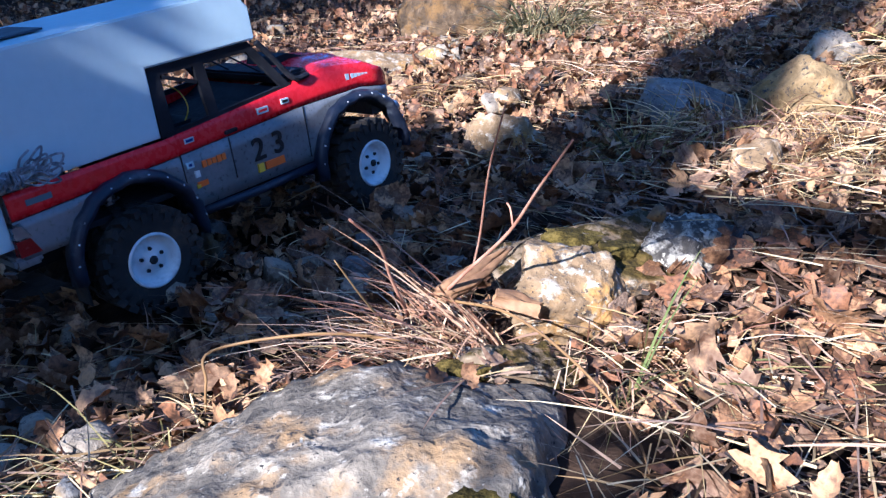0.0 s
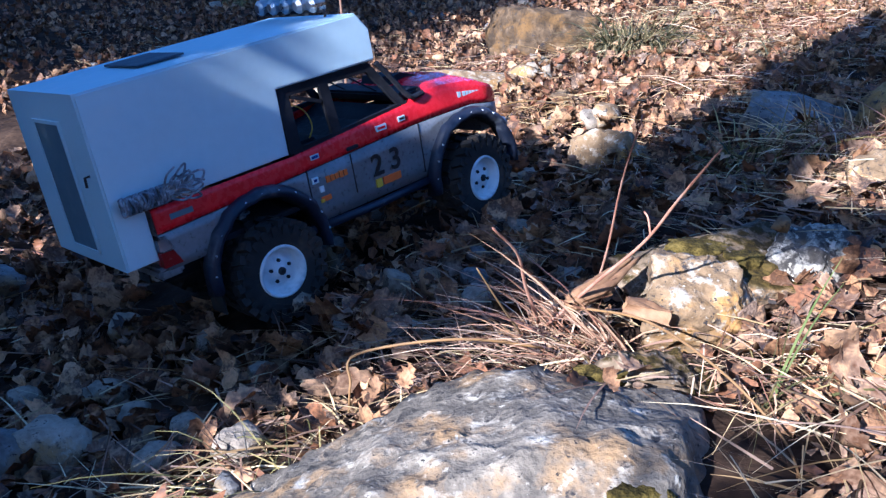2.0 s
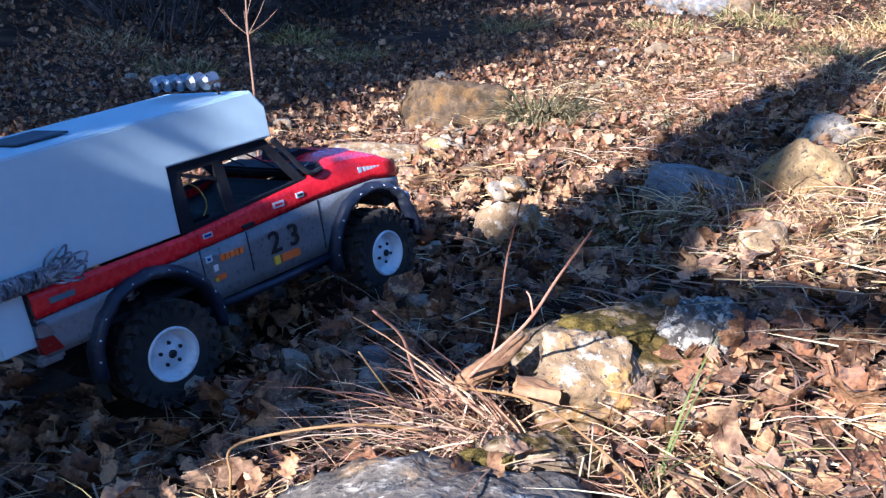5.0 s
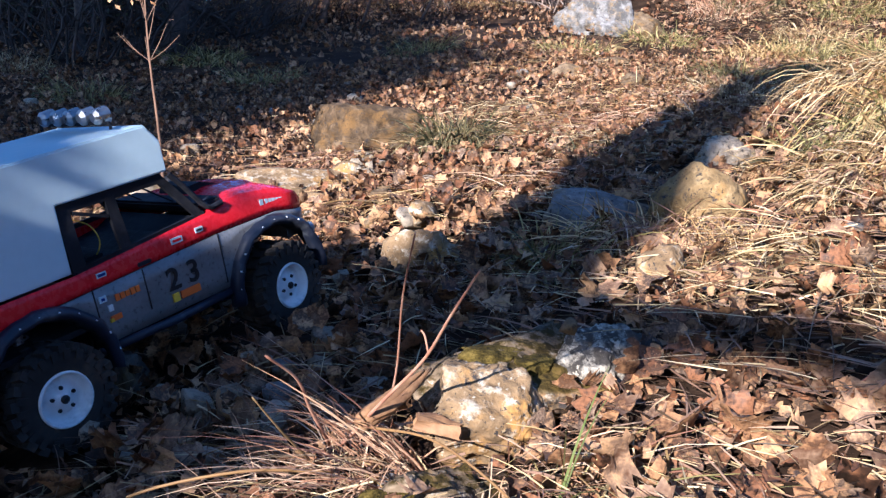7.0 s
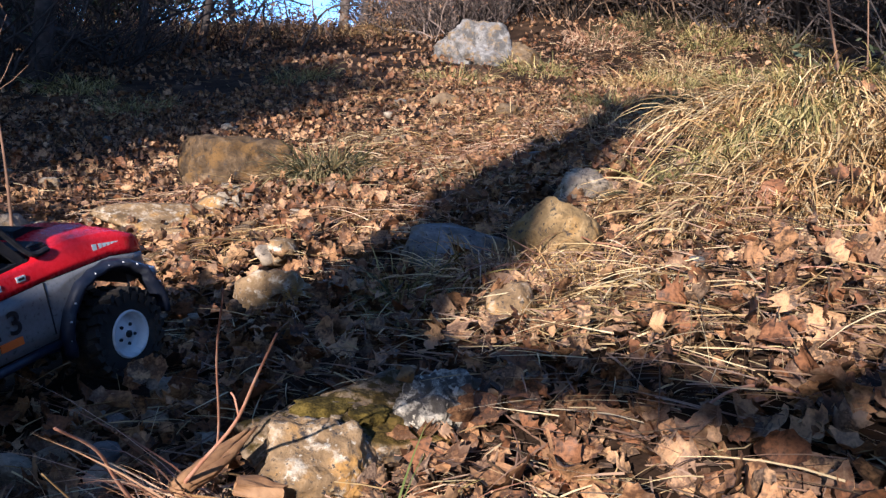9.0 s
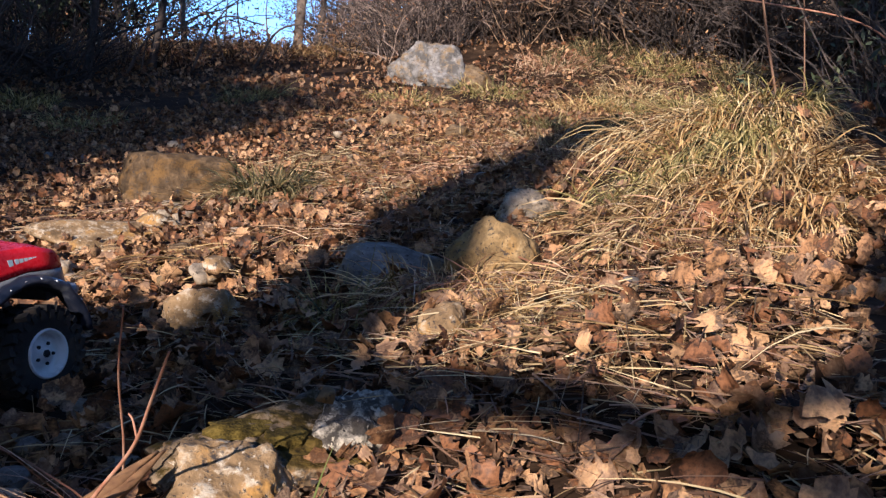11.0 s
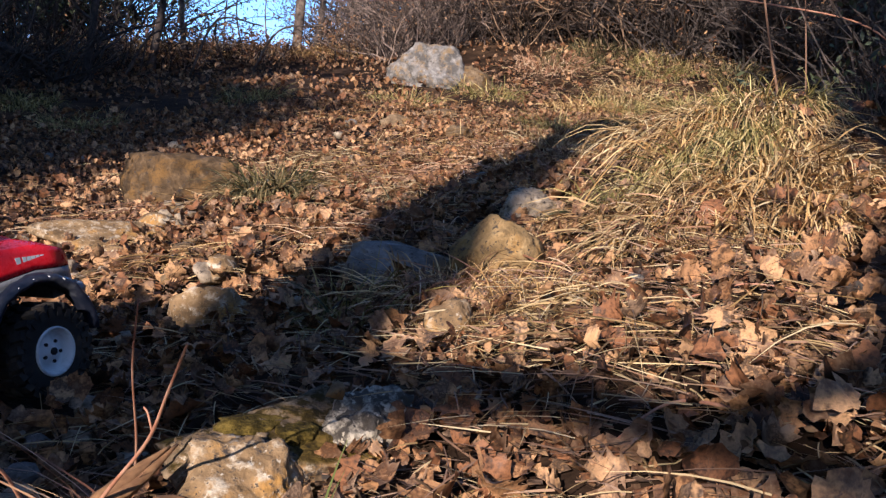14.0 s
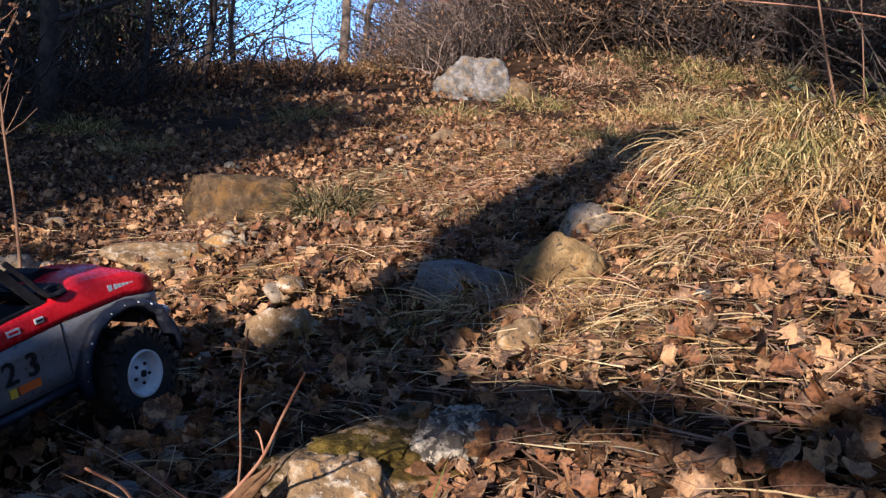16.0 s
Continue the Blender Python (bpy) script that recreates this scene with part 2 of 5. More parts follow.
gx, gy = stretch(-70, 70, 0.15, 260, 0.75), stretch(-60, 110, 1.0, 280, 0.8)
verts = [(x, y, height(x, y)) for y in gy for x in gx]
w = len(gx)
faces = [(j * w + i, j * w + i + 1, (j + 1) * w + i + 1, (j + 1) * w + i) for j in range(len(gy) - 1) for i in range(w - 1)]
ground = tagged(bulk("ground", verts, faces, EARTH), "dark brown forest soil under dry leaves on a slope", "ground", kind="structure")
ground.data.shade_smooth()


# ---- stones ----
STONE_SPOTS = []


def on_stone(x, y):
    """Whether a place lies under the middle of a larger stone."""
    for a, b, r, q in STONE_SPOTS:
        if abs(x - a) < r and ((x - a) / r) ** 2 + ((y - b) / q) ** 2 < 1:
            return True
    return False


def stone(name, at, size, mat, label, turn=0.0, seed=1, cuts=9, rough=0.085, detail=4, tilt=(0, 0), sink=0.42, z=None, category="rock", group="", blocky=2.4, facets=(), chips=0.0, planes_at=()):
    """An angular, weathered stone: a ball cut by planes, then roughened at two scales."""
    rnd = random.Random(seed)
    bm = bmesh.new()
    bmesh.ops.create_icosphere(bm, subdivisions=detail, radius=1)
    planes = [(Vector((0, 0, 1)), rnd.uniform(0.7, 0.9))]
    for _ in range(cuts + 5):
        p = Vector((rnd.gauss(0, 1), rnd.gauss(0, 1), rnd.gauss(0.1, 0.7))).normalized()
        planes.append((p, rnd.uniform(0.58, 0.86)))
    planes += [(Vector(p).normalized(), h) for p, h in facets]
    if planes_at:                                         # faces given by a normal and a place in the world
        planes = []
        for p, place in planes_at:
            q = Vector((p[0] * size[0], p[1] * size[1], p[2] * size[2])) * 0.5896
            planes.append((q.normalized(), Vector(p).dot(Vector(place) - Vector((at[0], at[1], z))) / q.length))
    if max(size) > 0.03:
        STONE_SPOTS.append((at[0], at[1], size[0] * 0.48, size[1] * 0.48))
    shift = Vector((seed * 3.7, seed * 1.3, seed * 2.1))
    for v in bm.verts:
        d = v.co.normalized()
        r = (abs(d.x) ** blocky + abs(d.y) ** blocky + abs(d.z) ** blocky) ** (-1 / blocky)
        for p, h in planes:
            k = d.dot(p)
            if k > 0.05:
                r = min(r, h / k)
        r = 0.94 * r
        r *= 1.12 + 1.5 * rough * noise.noise(d * 2.3 + shift) + rough * noise.noise(d * 6 + shift) + 0.55 * rough * noise.noise(d * 14 + shift) + 0.3 * rough * noise.noise(d * 33 + shift)
        if chips:
            q = Vector((d.x * size[0], d.y * size[1], d.z * size[2])) * r
            warp = q + 0.012 * noise.noise_vector(q * 30 + shift)
            near, nodes = noise.voronoi(warp * 17 + shift)
            crack = max(0.0, 1 - (near[1] - near[0]) / 0.16)
            step = noise.noise(nodes[0] * 3.1)
            crust = noise.fractal(warp * 38 + shift, 0.7, 2.2, 5)
            r *= 1 + chips * (0.9 * step - 0.5 * crack * crack + 0.7 * crust - 0.5 * abs(noise.noise(warp * 75)))
        v.co = Vector((d.x * r * size[0], d.y * r * size[1], d.z * r * size[2])) * 0.56
    ob = part(name, bm, mat, smooth=True)
    zz = height(at[0], at[1]) + size[2] * (0.5 - sink) + (0.012 if max(size) < 0.2 else 0) if z is None else z
    ob.matrix_world = pose(at[0], at[1], zz, tilt[0], tilt[1], turn)
    return tagged(ob, label, category, group)


stone("boulder", (-0.04, 0.38), (0.5, 0.42, 0.34), BOULDER_STONE, "large grey weathered boulder with lichen and ochre stains", 0, 12, -6, 0.016, 6, chips=0.03, z=0.06, blocky=6, planes_at=(((-0.31, 0.03, 0.95), (-0.04, 0.43, 0.2)), ((0.04, 0.12, 1), (0.03, 0.44, 0.211)), ((-0.16, -0.5, 0.85), (0.0, 0.385, 0.207)), ((0.8, -0.2, 0.55), (0.06, 0.37, 0.209)), ((0.87, 0.0, 0.5), (0.106, 0.44, 0.2)), ((0.1, 0.85, 0.5), (0.0, 0.535, 0.195)), ((-0.5, 0.05, 0.86), (-0.12, 0.41, 0.172)), ((-0.55, 0.6, 0.6), (-0.09, 0.53, 0.17))))
STONE_SPOTS[0] = (-0.065, 0.38, 0.155, 0.16)
STONE_SPOTS.append((0.1, 0.46, 0.045, 0.06))
stone("rock", (0.092, 0.572), (0.125, 0.1, 0.12), MOSSY_STONE, "greyish rock with a strip of moss beside dry grass", 30, 5, 7, 0.07, 5, chips=0.05, z=0.158)
stone("rock", (0.133, 0.67), (0.115, 0.1, 0.095), OCHRE_STONE, "pale ochre weathered rock beside dry grass", 8, 23, 8, 0.07, 5, chips=0.06, z=0.208, blocky=3)
stone("slab", (0.155, 0.742), (0.185, 0.13, 0.085), MOSSY_STONE, "flat rock with brown moss on top", 12, 26, 6, 0.07, 5, chips=0.05, z=0.222, blocky=3, category="rock", tilt=(6, 0))
stone("rock", (0.238, 0.738), (0.08, 0.1, 0.115), SPECKLED_STONE, "dark rock speckled with white lichen", 60, 8, 8, 0.1, 5, chips=0.08, z=0.228)
stone("stone", (0.212, 0.733), (0.02, 0.014, 0.018), WARM_STONE, "small tan stone lying on a rock", 10, 9, 8, 0.05, 2, z=0.279)
stone("rock", (0.118, 1.285), (0.11, 0.09, 0.12), OCHRE_STONE, "tan rock half sunk in leaf litter", 10, 14)
stone("rock", (0.39, 0.975), (0.062, 0.055, 0.062), OCHRE_STONE, "small white and ochre rock in straw", 40, 31, sink=0.22)
stone("boulder", (0.42, 1.34), (0.25, 0.15, 0.12), GREY_STONE, "grey rounded rock beside a yellow one", 12, 17, 8, 0.04, chips=0.035)
stone("boulder", (0.545, 1.275), (0.14, 0.12, 0.14), YELLOW_STONE, "smooth yellow-brown rock in the slope", 35, 41, 5, 0.05, 5, tilt=(8, 24), chips=0.035, blocky=2)
stone("boulder", (0.72, 1.59), (0.23, 0.11, 0.11), PALE_STONE, "whitish rough rock at the edge of a grassy mound", 40, 19, 9, 0.12, 5, chips=0.07, sink=0.28)
stone("boulder", (0.055, 2.70), (0.40, 0.24, 0.25), DARK_STONE, "broad brown boulder with a flat top beside a grass tuft", 4, 44, -2, 0.09, 5, chips=0.04, sink=0.36, blocky=3.6, facets=(((-0.8, -0.2, 0.5), 0.85), ((0, -1, 0.1), 0.8), ((0.3, 0, 0.95), 0.85)))
stone("slab", (-0.11, 2.27), (0.36, 0.18, 0.11), OCHRE_STONE, "flat pale stone slab among dry leaves", 5, 3, 8, 0.06)
stone("rock", (-0.295, 1.76), (0.145, 0.11, 0.12), WARM_STONE, "ochre rock with a hollow in its face", -8, 52, 7, 0.08, chips=0.05)
stone("rock", (-0.174, 1.89), (0.1, 0.08, 0.07), PALE_STONE, "pale sunlit rock in leaf litter", 0, 61)
stone("rock", (-0.274, 2.07), (0.075, 0.06, 0.05), PALE_STONE, "pale sunlit rock in leaf litter", 20, 62)
stone("rock", (0.18, 2.06), (0.055, 0.05, 0.05), PALE_STONE, "pale sunlit rock in leaf litter", 0, 63, detail=3)
stone("rock", (0.196, 1.745), (0.035, 0.04, 0.065), WARM_STONE, "narrow upright brown stone", 0, 64, detail=3)
stone("rock", (-0.324, 0.985), (0.08, 0.07, 0.07), PALE_STONE, "crumbly pale rock in dark leaves", 0, 65)
stone("rock", (-0.258, 1.0), (0.05, 0.05, 0.06), GREY_STONE, "grey rock in dark leaves", 0, 66)
stone("stone", (-0.017, 1.01), (0.034, 0.026, 0.026), PALE_STONE, "small white stone in leaf litter", 0, 67, detail=3)
stone("boulder", (1.76, 6.5), (0.66, 0.5, 0.46), GREY_STONE, "large pale grey boulder below the thicket", 10, 68, 8, 0.09, 5)
stone("boulder", (2.02, 6.32), (0.34, 0.26, 0.28), WARM_STONE, "brown boulder beside a larger grey one", 30, 93, 8, 0.09, 4)
stone("rock", (1.02, 4.12), (0.2, 0.14, 0.1), WARM_STONE, "brown rock on the sunlit slope", 0, 69)
stone("rock", (1.14, 3.53), (0.13, 0.12, 0.09), WARM_STONE, "brown rock on the sunlit slope", 0, 70)
stone("rock", (1.35, 4.6), (0.2, 0.16, 0.12), WARM_STONE, "brown rock on the sunlit slope", 0, 71)
stone("stone", (0.642, 1.005), (0.03, 0.024, 0.024), GREY_STONE, "small smooth grey stone on bare soil", 0, 72, 6, 0.03, 3)
stone("rock", (-0.525, 2.37), (0.13, 0.12, 0.13), PALE_STONE, "pale rock behind a thin stem", 0, 73)
stone("rock", (-0.455, 0.60), (0.075, 0.06, 0.065), GREY_STONE, "bluish grey rock in shaded leaves", 20, 74)
stone("stone", (-0.439, 0.755), (0.05, 0.035, 0.026), PALE_STONE, "flat pale stone in shaded leaves", 10, 75, detail=3)
stone("stone", (-0.73, 1.07), (0.075, 0.06, 0.05), GREY_STONE, "grey stone in shaded leaves", 0, 76, detail=3)
stone("stone", (-0.134, 1.3), (0.036, 0.03, 0.03), PALE_STONE, "small pale stone in shaded leaves", 0, 77, detail=3)
stone("stone", (-0.02, 1.02), (0.036, 0.03, 0.028), PALE_STONE, "small pale stone in shaded leaves", 0, 78, detail=3)
for i, (x, y, s) in enumerate(((-0.43, 0.61, 0.06), (-0.31, 0.565, 0.035), (-0.235, 0.56, 0.04), (-0.3, 0.62, 0.03), (-0.53, 0.75, 0.035), (-0.38, 0.68, 0.028), (-0.26, 0.7, 0.022), (-0.36, 0.83, 0.03), (-0.2, 0.78, 0.02), (-0.48, 0.9, 0.04), (-0.12, 0.74, 0.026), (-0.06, 0.82, 0.03), (-0.15, 0.88, 0.04), (-0.02, 0.92, 0.024), (-0.1, 0.98, 0.03), (-0.2, 0.94, 0.026), (0.04, 0.84, 0.022), (-0.27, 0.86, 0.034))):
    stone("stone", (x, y), (s * 1.25, s, s * 0.9), PALE_STONE, "bluish grey stone in shaded leaves", 40 * i, 160 + i, 7, 0.07, 3, sink=0.3, category="stone")
rr = random.Random(5)
for i in range(60):                                   # loose stones strewn over the slope
    y = rr.uniform(0.5, 4.2)
    x = rr.uniform(-0.75, 0.35) * (0.5 + 0.5 * y) if i % 3 else rr.uniform(-0.4, 0.9) * (0.5 + 0.4 * y)
    s = rr.uniform(0.014, 0.034) * (1 + 0.25 * y)
    stone("stone", (x, y), (s * 1.3, s, s * 0.8), rr.choice((PALE_STONE, GREY_STONE, WARM_STONE)), "small loose stone among dry leaves", rr.uniform(0, 360), 100 + i, 7, 0.06, 2, group="loose stones", category="stone")


rr = random.Random(15)
for i in range(34):                                   # pale stones lying in the sunny strip
    x, y = rr.uniform(-0.75, 0.15), rr.uniform(1.55, 2.5)
    s = rr.uniform(0.025, 0.06)
    stone("stone", (x, y), (s * 1.4, s, s * 0.85), (PALE_STONE, OCHRE_STONE, PALE_STONE, WARM_STONE)[i % 4], "pale sunlit stone among dry leaves", rr.uniform(0, 360), 800 + i, 7, 0.07, 3, group="loose stones", category="stone", sink=0.25)
stone("stone", (0.84, 0.93), (0.045, 0.03, 0.022), GREY_STONE, "bluish grey flat stone beside leaves", 20, 81, detail=3, category="stone")

for x, y, z, wide, deep in ((0.043, 0.37, 0.2, 0.036, 0.028), (0.04, 0.545, 0.194, 0.045, 0.03), (0.14, 0.728, 0.252, 0.062, 0.045), (0.175, 0.71, 0.247, 0.045, 0.035)):
    stone("moss_cushion", (x, y), (wide, deep, 0.016), MOSS, "dark olive moss cushion growing on a rock", 400 * wide, int(1000 * x), 4, 0.13, 4, z=z, category="moss", blocky=2)
for x, y in ((-0.085, 1.098), (-0.291, 0.857), (-0.219, 1.213), (-0.425, 0.972)):
    STONE_SPOTS.append((x, y, 0.065, 0.065))          # bare ground under the wheels

# ---- toy pickup truck ----
PAINT_RED = material("red_paint", [(0.55, 0.008, 0.016), (0.66, 0.012, 0.022), (0.7, 0.02, 0.03)], 0.28, 12, 150, 0.06, depth=0.0006)
PAINT_SILVER = material("silver_paint", [(0.15, 0.15, 0.155), (0.2, 0.2, 0.205), (0.26, 0.26, 0.27)], 0.36, 15, 220, 0.08, metal=0.2, depth=0.0005)
BLACK = material("black_plastic", [(0.006, 0.006, 0.008), (0.012, 0.012, 0.016), (0.03, 0.03, 0.035)], 0.7, 14, 160, 0.1, depth=0.0006, spec=0.2)
NAVY = material("chipped_black_plastic", [(0.006, 0.009, 0.02), (0.011, 0.015, 0.03), (0.014, 0.018, 0.034), (0.025, 0.028, 0.045), (0.07, 0.075, 0.09)], 0.42, 18, 130, 0.15, depth=0.0008)
RUBBER = material("muddy_rubber", [(0.012, 0.011, 0.011), (0.03, 0.026, 0.023), (0.09, 0.062, 0.042)], 0.85, 22, 120, 0.4, depth=0.0015)
# white paint with the blue of open shade put into its colour
WHITE = material("shade_blue_white_paint", [(0.54, 0.66, 0.71), (0.58, 0.7, 0.75), (0.62, 0.73, 0.77)], 0.42, 6, 90, 0.05, depth=0.0008)
RIM = material("white_rim", [(0.55, 0.56, 0.56), (0.8, 0.8, 0.79), (0.86, 0.86, 0.86)], 0.45, 30, 160, 0.1, depth=0.0006)
STEEL = material("steel", [(0.25, 0.25, 0.26), (0.45, 0.45, 0.46)], 0.35, 20, 120, 0.1, metal=0.9, depth=0.0005)
BLUE = material("blue_metal", [(0.01, 0.03, 0.16), (0.02, 0.06, 0.28)], 0.4, 20, 120, 0.05, metal=0.3)
GREY_PANE = material("grey_pane", [(0.11, 0.15, 0.18), (0.15, 0.2, 0.24)], 0.55, 10, 60, 0.03)
HATCH = material("dark_hatch", [(0.04, 0.05, 0.065), (0.07, 0.08, 0.1)], 0.6, 10, 60, 0.03)
LAMP_GLASS = material("lamp_glass", [(0.2, 0.22, 0.26), (0.4, 0.43, 0.47)], 0.15, 40, 90, 0.1, metal=0.6)
TAIL_RED = material("tail_light", [(0.16, 0.006, 0.008), (0.24, 0.01, 0.012)], 0.2, 30, 90, 0)
ORANGE = material("orange_print", [(0.7, 0.13, 0.02), (0.8, 0.2, 0.03)], 0.45, 30, 90, 0)
YELLOW = material("yellow_print", [(0.7, 0.45, 0.03), (0.8, 0.55, 0.05)], 0.45, 30, 90, 0)
INK = material("black_print", [(0.01, 0.01, 0.012), (0.02, 0.02, 0.022)], 0.45, 30, 90, 0)
ROPE = material("grey_rope", [(0.03, 0.035, 0.045), (0.2, 0.21, 0.24), (0.5, 0.51, 0.53)], 0.8, 120, 400, 0.6, depth=0.001)

WB, TYRE_R, RIM_R = 0.326, 0.058, 0.027
truck = new("toy_pickup_truck")
truck.empty_display_size = 0.05


def lerp_line(points):
    xs, zs = zip(*points)
    return lambda x: float(np.interp(x, xs, zs))


red_top = lerp_line([(-0.118, 0.112), (0.057, 0.113), (0.235, 0.126), (0.29, 0.134), (0.35, 0.126), (0.385, 0.112), (0.397, 0.1)])
red_low = lerp_line([(-0.118, 0.086), (0.06, 0.092), (0.24, 0.099), (0.34, 0.098), (0.397, 0.086)])


def sill(x):
    low = 0.028 if 0.0 < x < 0.326 else (0.046 if x < 0 else 0.05)
    for c in (0.0, WB):
        d = 0.067 ** 2 - (x - c) ** 2
        if d > 0:
            low = max(low, min(0.015 + math.sqrt(d), red_low(x) - 0.006))
    return low


def flank(z):
    return 0.0945 - 0.9 * max(0, z - 0.1) ** 1.5 - 2.2 * max(0, 0.06 - z) ** 2


def side_panel(lo, hi, x0, x1, side, n=90, rows=4):
    """A thin curved body side between two lines."""
    bm = bmesh.new()
    cols = []
    for i in range(n + 1):
        x = x0 + (x1 - x0) * i / n
        tail = 0.012 * max(0, (x - 0.36) / 0.037) ** 2
        col = []
        for back in (0, 1):
            col.append([bm.verts.new((x, side * (flank(z) - tail - 0.0025 * back), z)) for z in (lo(x) + (hi(x) - lo(x)) * k / rows for k in range(rows + 1))])
        cols.append(col)
    for a, b in zip(cols, cols[1:]):
        for k in range(rows):
            bm.faces.new((a[0][k], b[0][k], b[0][k + 1], a[0][k + 1]))
            bm.faces.new((a[1][k + 1], b[1][k + 1], b[1][k], a[1][k]))
        bm.faces.new((a[0][rows], b[0][rows], b[1][rows], a[1][rows]))
        bm.faces.new((a[1][0], b[1][0], b[0][0], a[0][0]))
    for c in (cols[0], cols[-1]):
        for k in range(rows):
            bm.faces.new((c[0][k], c[0][k + 1], c[1][k + 1], c[1][k]))
    bmesh.ops.recalc_face_normals(bm, faces=bm.faces)
    return bm


for s in (-1, 1):
    part("side_stripe", side_panel(red_low, red_top, -0.118, 0.397, s), PAINT_RED, truck, "glossy red upper body side", True)
    panel = part("side_panel", side_panel(sill, lambda x: red_low(x) - 0.0012, -0.118, 0.397, s), PAINT_SILVER, truck, "dull silver lower body side", True)
    for x, lo, hi in ((0.068, 0.03, 0.092), (0.132, 0.045, 0.093), (0.243, 0.035, 0.098)):
        bm = bmesh.new()
        for k in range(6):
            z0, z1 = lo + (hi - lo) * k / 6, lo + (hi - lo) * (k + 1) / 6
            box(bm, x - 0.0007, x + 0.0007, s * (flank((z0 + z1) / 2) - 0.001), s * (flank((z0 + z1) / 2) + 0.0006), z0, z1)
        part("door_gap", bm, INK, panel)
    # fender flares
    for c in (0.0, WB):
        bm = bmesh.new()
        rings = []
        for k in range(25):
            a = radians(-8 + 196 * k / 24)
            r0 = 0.066 + 0.003 * noise.noise((k * 0.9, c * 9, s))
            ring = []
            for r, y in ((r0 - 0.002, 0.088), (r0 + 0.004, 0.106), (r0 + 0.009, 0.108), (r0 + 0.0145, 0.1005), (r0 + 0.0155, 0.089)):
                ring.append(bm.verts.new((c + r * math.cos(a), s * y, 0.013 + r * math.sin(a) * 1.02)))
            rings.append(ring)
        for a, b in zip(rings, rings[1:]):
            for k in range(5):
                bm.faces.new((a[k], a[(k + 1) % 5], b[(k + 1) % 5], b[k]))
        bm.faces.new(rings[0])
        bm.faces.new(rings[-1][::-1])
        bmesh.ops.recalc_face_normals(bm, faces=bm.faces)
        flare = part("fender_flare", bm, NAVY, truck, "blue-black fender flare with chipped paint", True)
        for k in range(11):
            a = radians(8 + 164 * k / 10)
            at = Vector((c + 0.0755 * math.cos(a), s * 0.1062, 0.013 + 0.0755 * math.sin(a) * 1.02))
            part("rivet", tube(bmesh.new(), [at - Vector((0, s * 0.001, 0)), at + Vector((0, s * 0.001, 0))], [0.0016, 0.0011], 6), RIM, flare)
    # sill bar
    bm = tube(bmesh.new(), [(0.062, s * 0.09, 0.022), (0.16, s * 0.096, 0.0215), (0.256, s * 0.09, 0.022)], 0.0055, 8)
    part("sill_bar", bm, NAVY, truck, "scratched dark side step bar", True)
    # cab frame
    def pillar(points, wide, name):
        bm = bmesh.new()
        for (xa, za), (xb, zb) in zip(points, points[1:]):
            ya, yb = 0.0915 - 0.1 * (za - 0.113), 0.0915 - 0.1 * (zb - 0.113)
            way = Vector((xb - xa, 0, zb - za)).normalized()
            nrm = Vector((-way.z, 0, way.x)) * wide / 2
            vs = []
            for p, y in (((xa, za), ya), ((xb, zb), yb)):
                for sg in (-1, 1):
                    for dy in (0, -0.005):
                        vs.append(bm.verts.new((p[0] + sg * nrm.x, s * (y + dy), p[1] + sg * nrm.z)))
            for q in ((0, 1, 3, 2), (4, 6, 7, 5), (0, 2, 6, 4), (1, 5, 7, 3), (0, 4, 5, 1), (2, 3, 7, 6)):
                bm.faces.new([vs[k] for k in q])
        bmesh.ops.recalc_face_normals(bm, faces=bm.faces)
        return part(name, bm, BLACK, truck)
    pillar([(0.064, 0.115), (0.066, 0.185)], 0.016, "rear_pillar")
    pillar([(0.124, 0.118), (0.122, 0.182)], 0.013, "door_pillar")
    pillar([(0.231, 0.123), (0.187, 0.184)], 0.010, "windscreen_pillar")
    pillar([(0.06, 0.182), (0.19, 0.181)], 0.010, "roof_rail")
    pillar([(0.06, 0.1155), (0.235, 0.1265)], 0.006, "window_rail")
    pillar([(0.076, 0.175), (0.115, 0.160)], 0.004, "roll_bar")
    # wing mirror base and door handle
    hd = box(bmesh.new(), 0.128, 0.146, s * 0.0935, s * 0.0965, 0.0965, 0.1015, 0.001)
    part("door_handle", hd, BLACK, truck)

# bonnet
bm = bmesh.new()
rows = []
for i in range(25):
    x = 0.232 + (0.397 - 0.232) * i / 24
    tail = 0.012 * max(0, (x - 0.36) / 0.037) ** 2
    wide = flank(red_top(x)) - tail - 0.001
    rows.append([bm.verts.new((x, y * wide, red_top(x) + 0.007 * (1 - y ** 4) * min(1, (0.4 - x) / 0.03) + (0.003 if abs(y) < 0.45 and x < 0.36 else 0))) for y in np.linspace(-1, 1, 17)])
for a, b in zip(rows, rows[1:]):
    for k in range(16):
        bm.faces.new((a[k], b[k], b[k + 1], a[k + 1]))
part("bonnet", bm, PAINT_RED, truck, "glossy red bonnet", True)
bm = box(bmesh.new(), 0.228, 0.268, -0.085, 0.085, 0.128, 0.1395, 0.003)
part("windscreen_cowl", bm, BLACK, truck)
bm = profile(bmesh.new(), [(0.262, 0.137), (0.268, 0.15), (0.285, 0.151), (0.318, 0.139)], -0.03, 0.03)
part("bonnet_scoop", bm, BLACK, truck)
bm = tube(bmesh.new(), [(0.187, -0.082, 0.183), (0.187, 0.082, 0.183)], 0.004, 6)
part("windscreen_bar", bm, BLACK, truck)
bm = box(bmesh.new(), 0.056, 0.19, -0.084, 0.084, 0.1835, 0.1865)
part("cab_roof", bm, BLACK, truck)
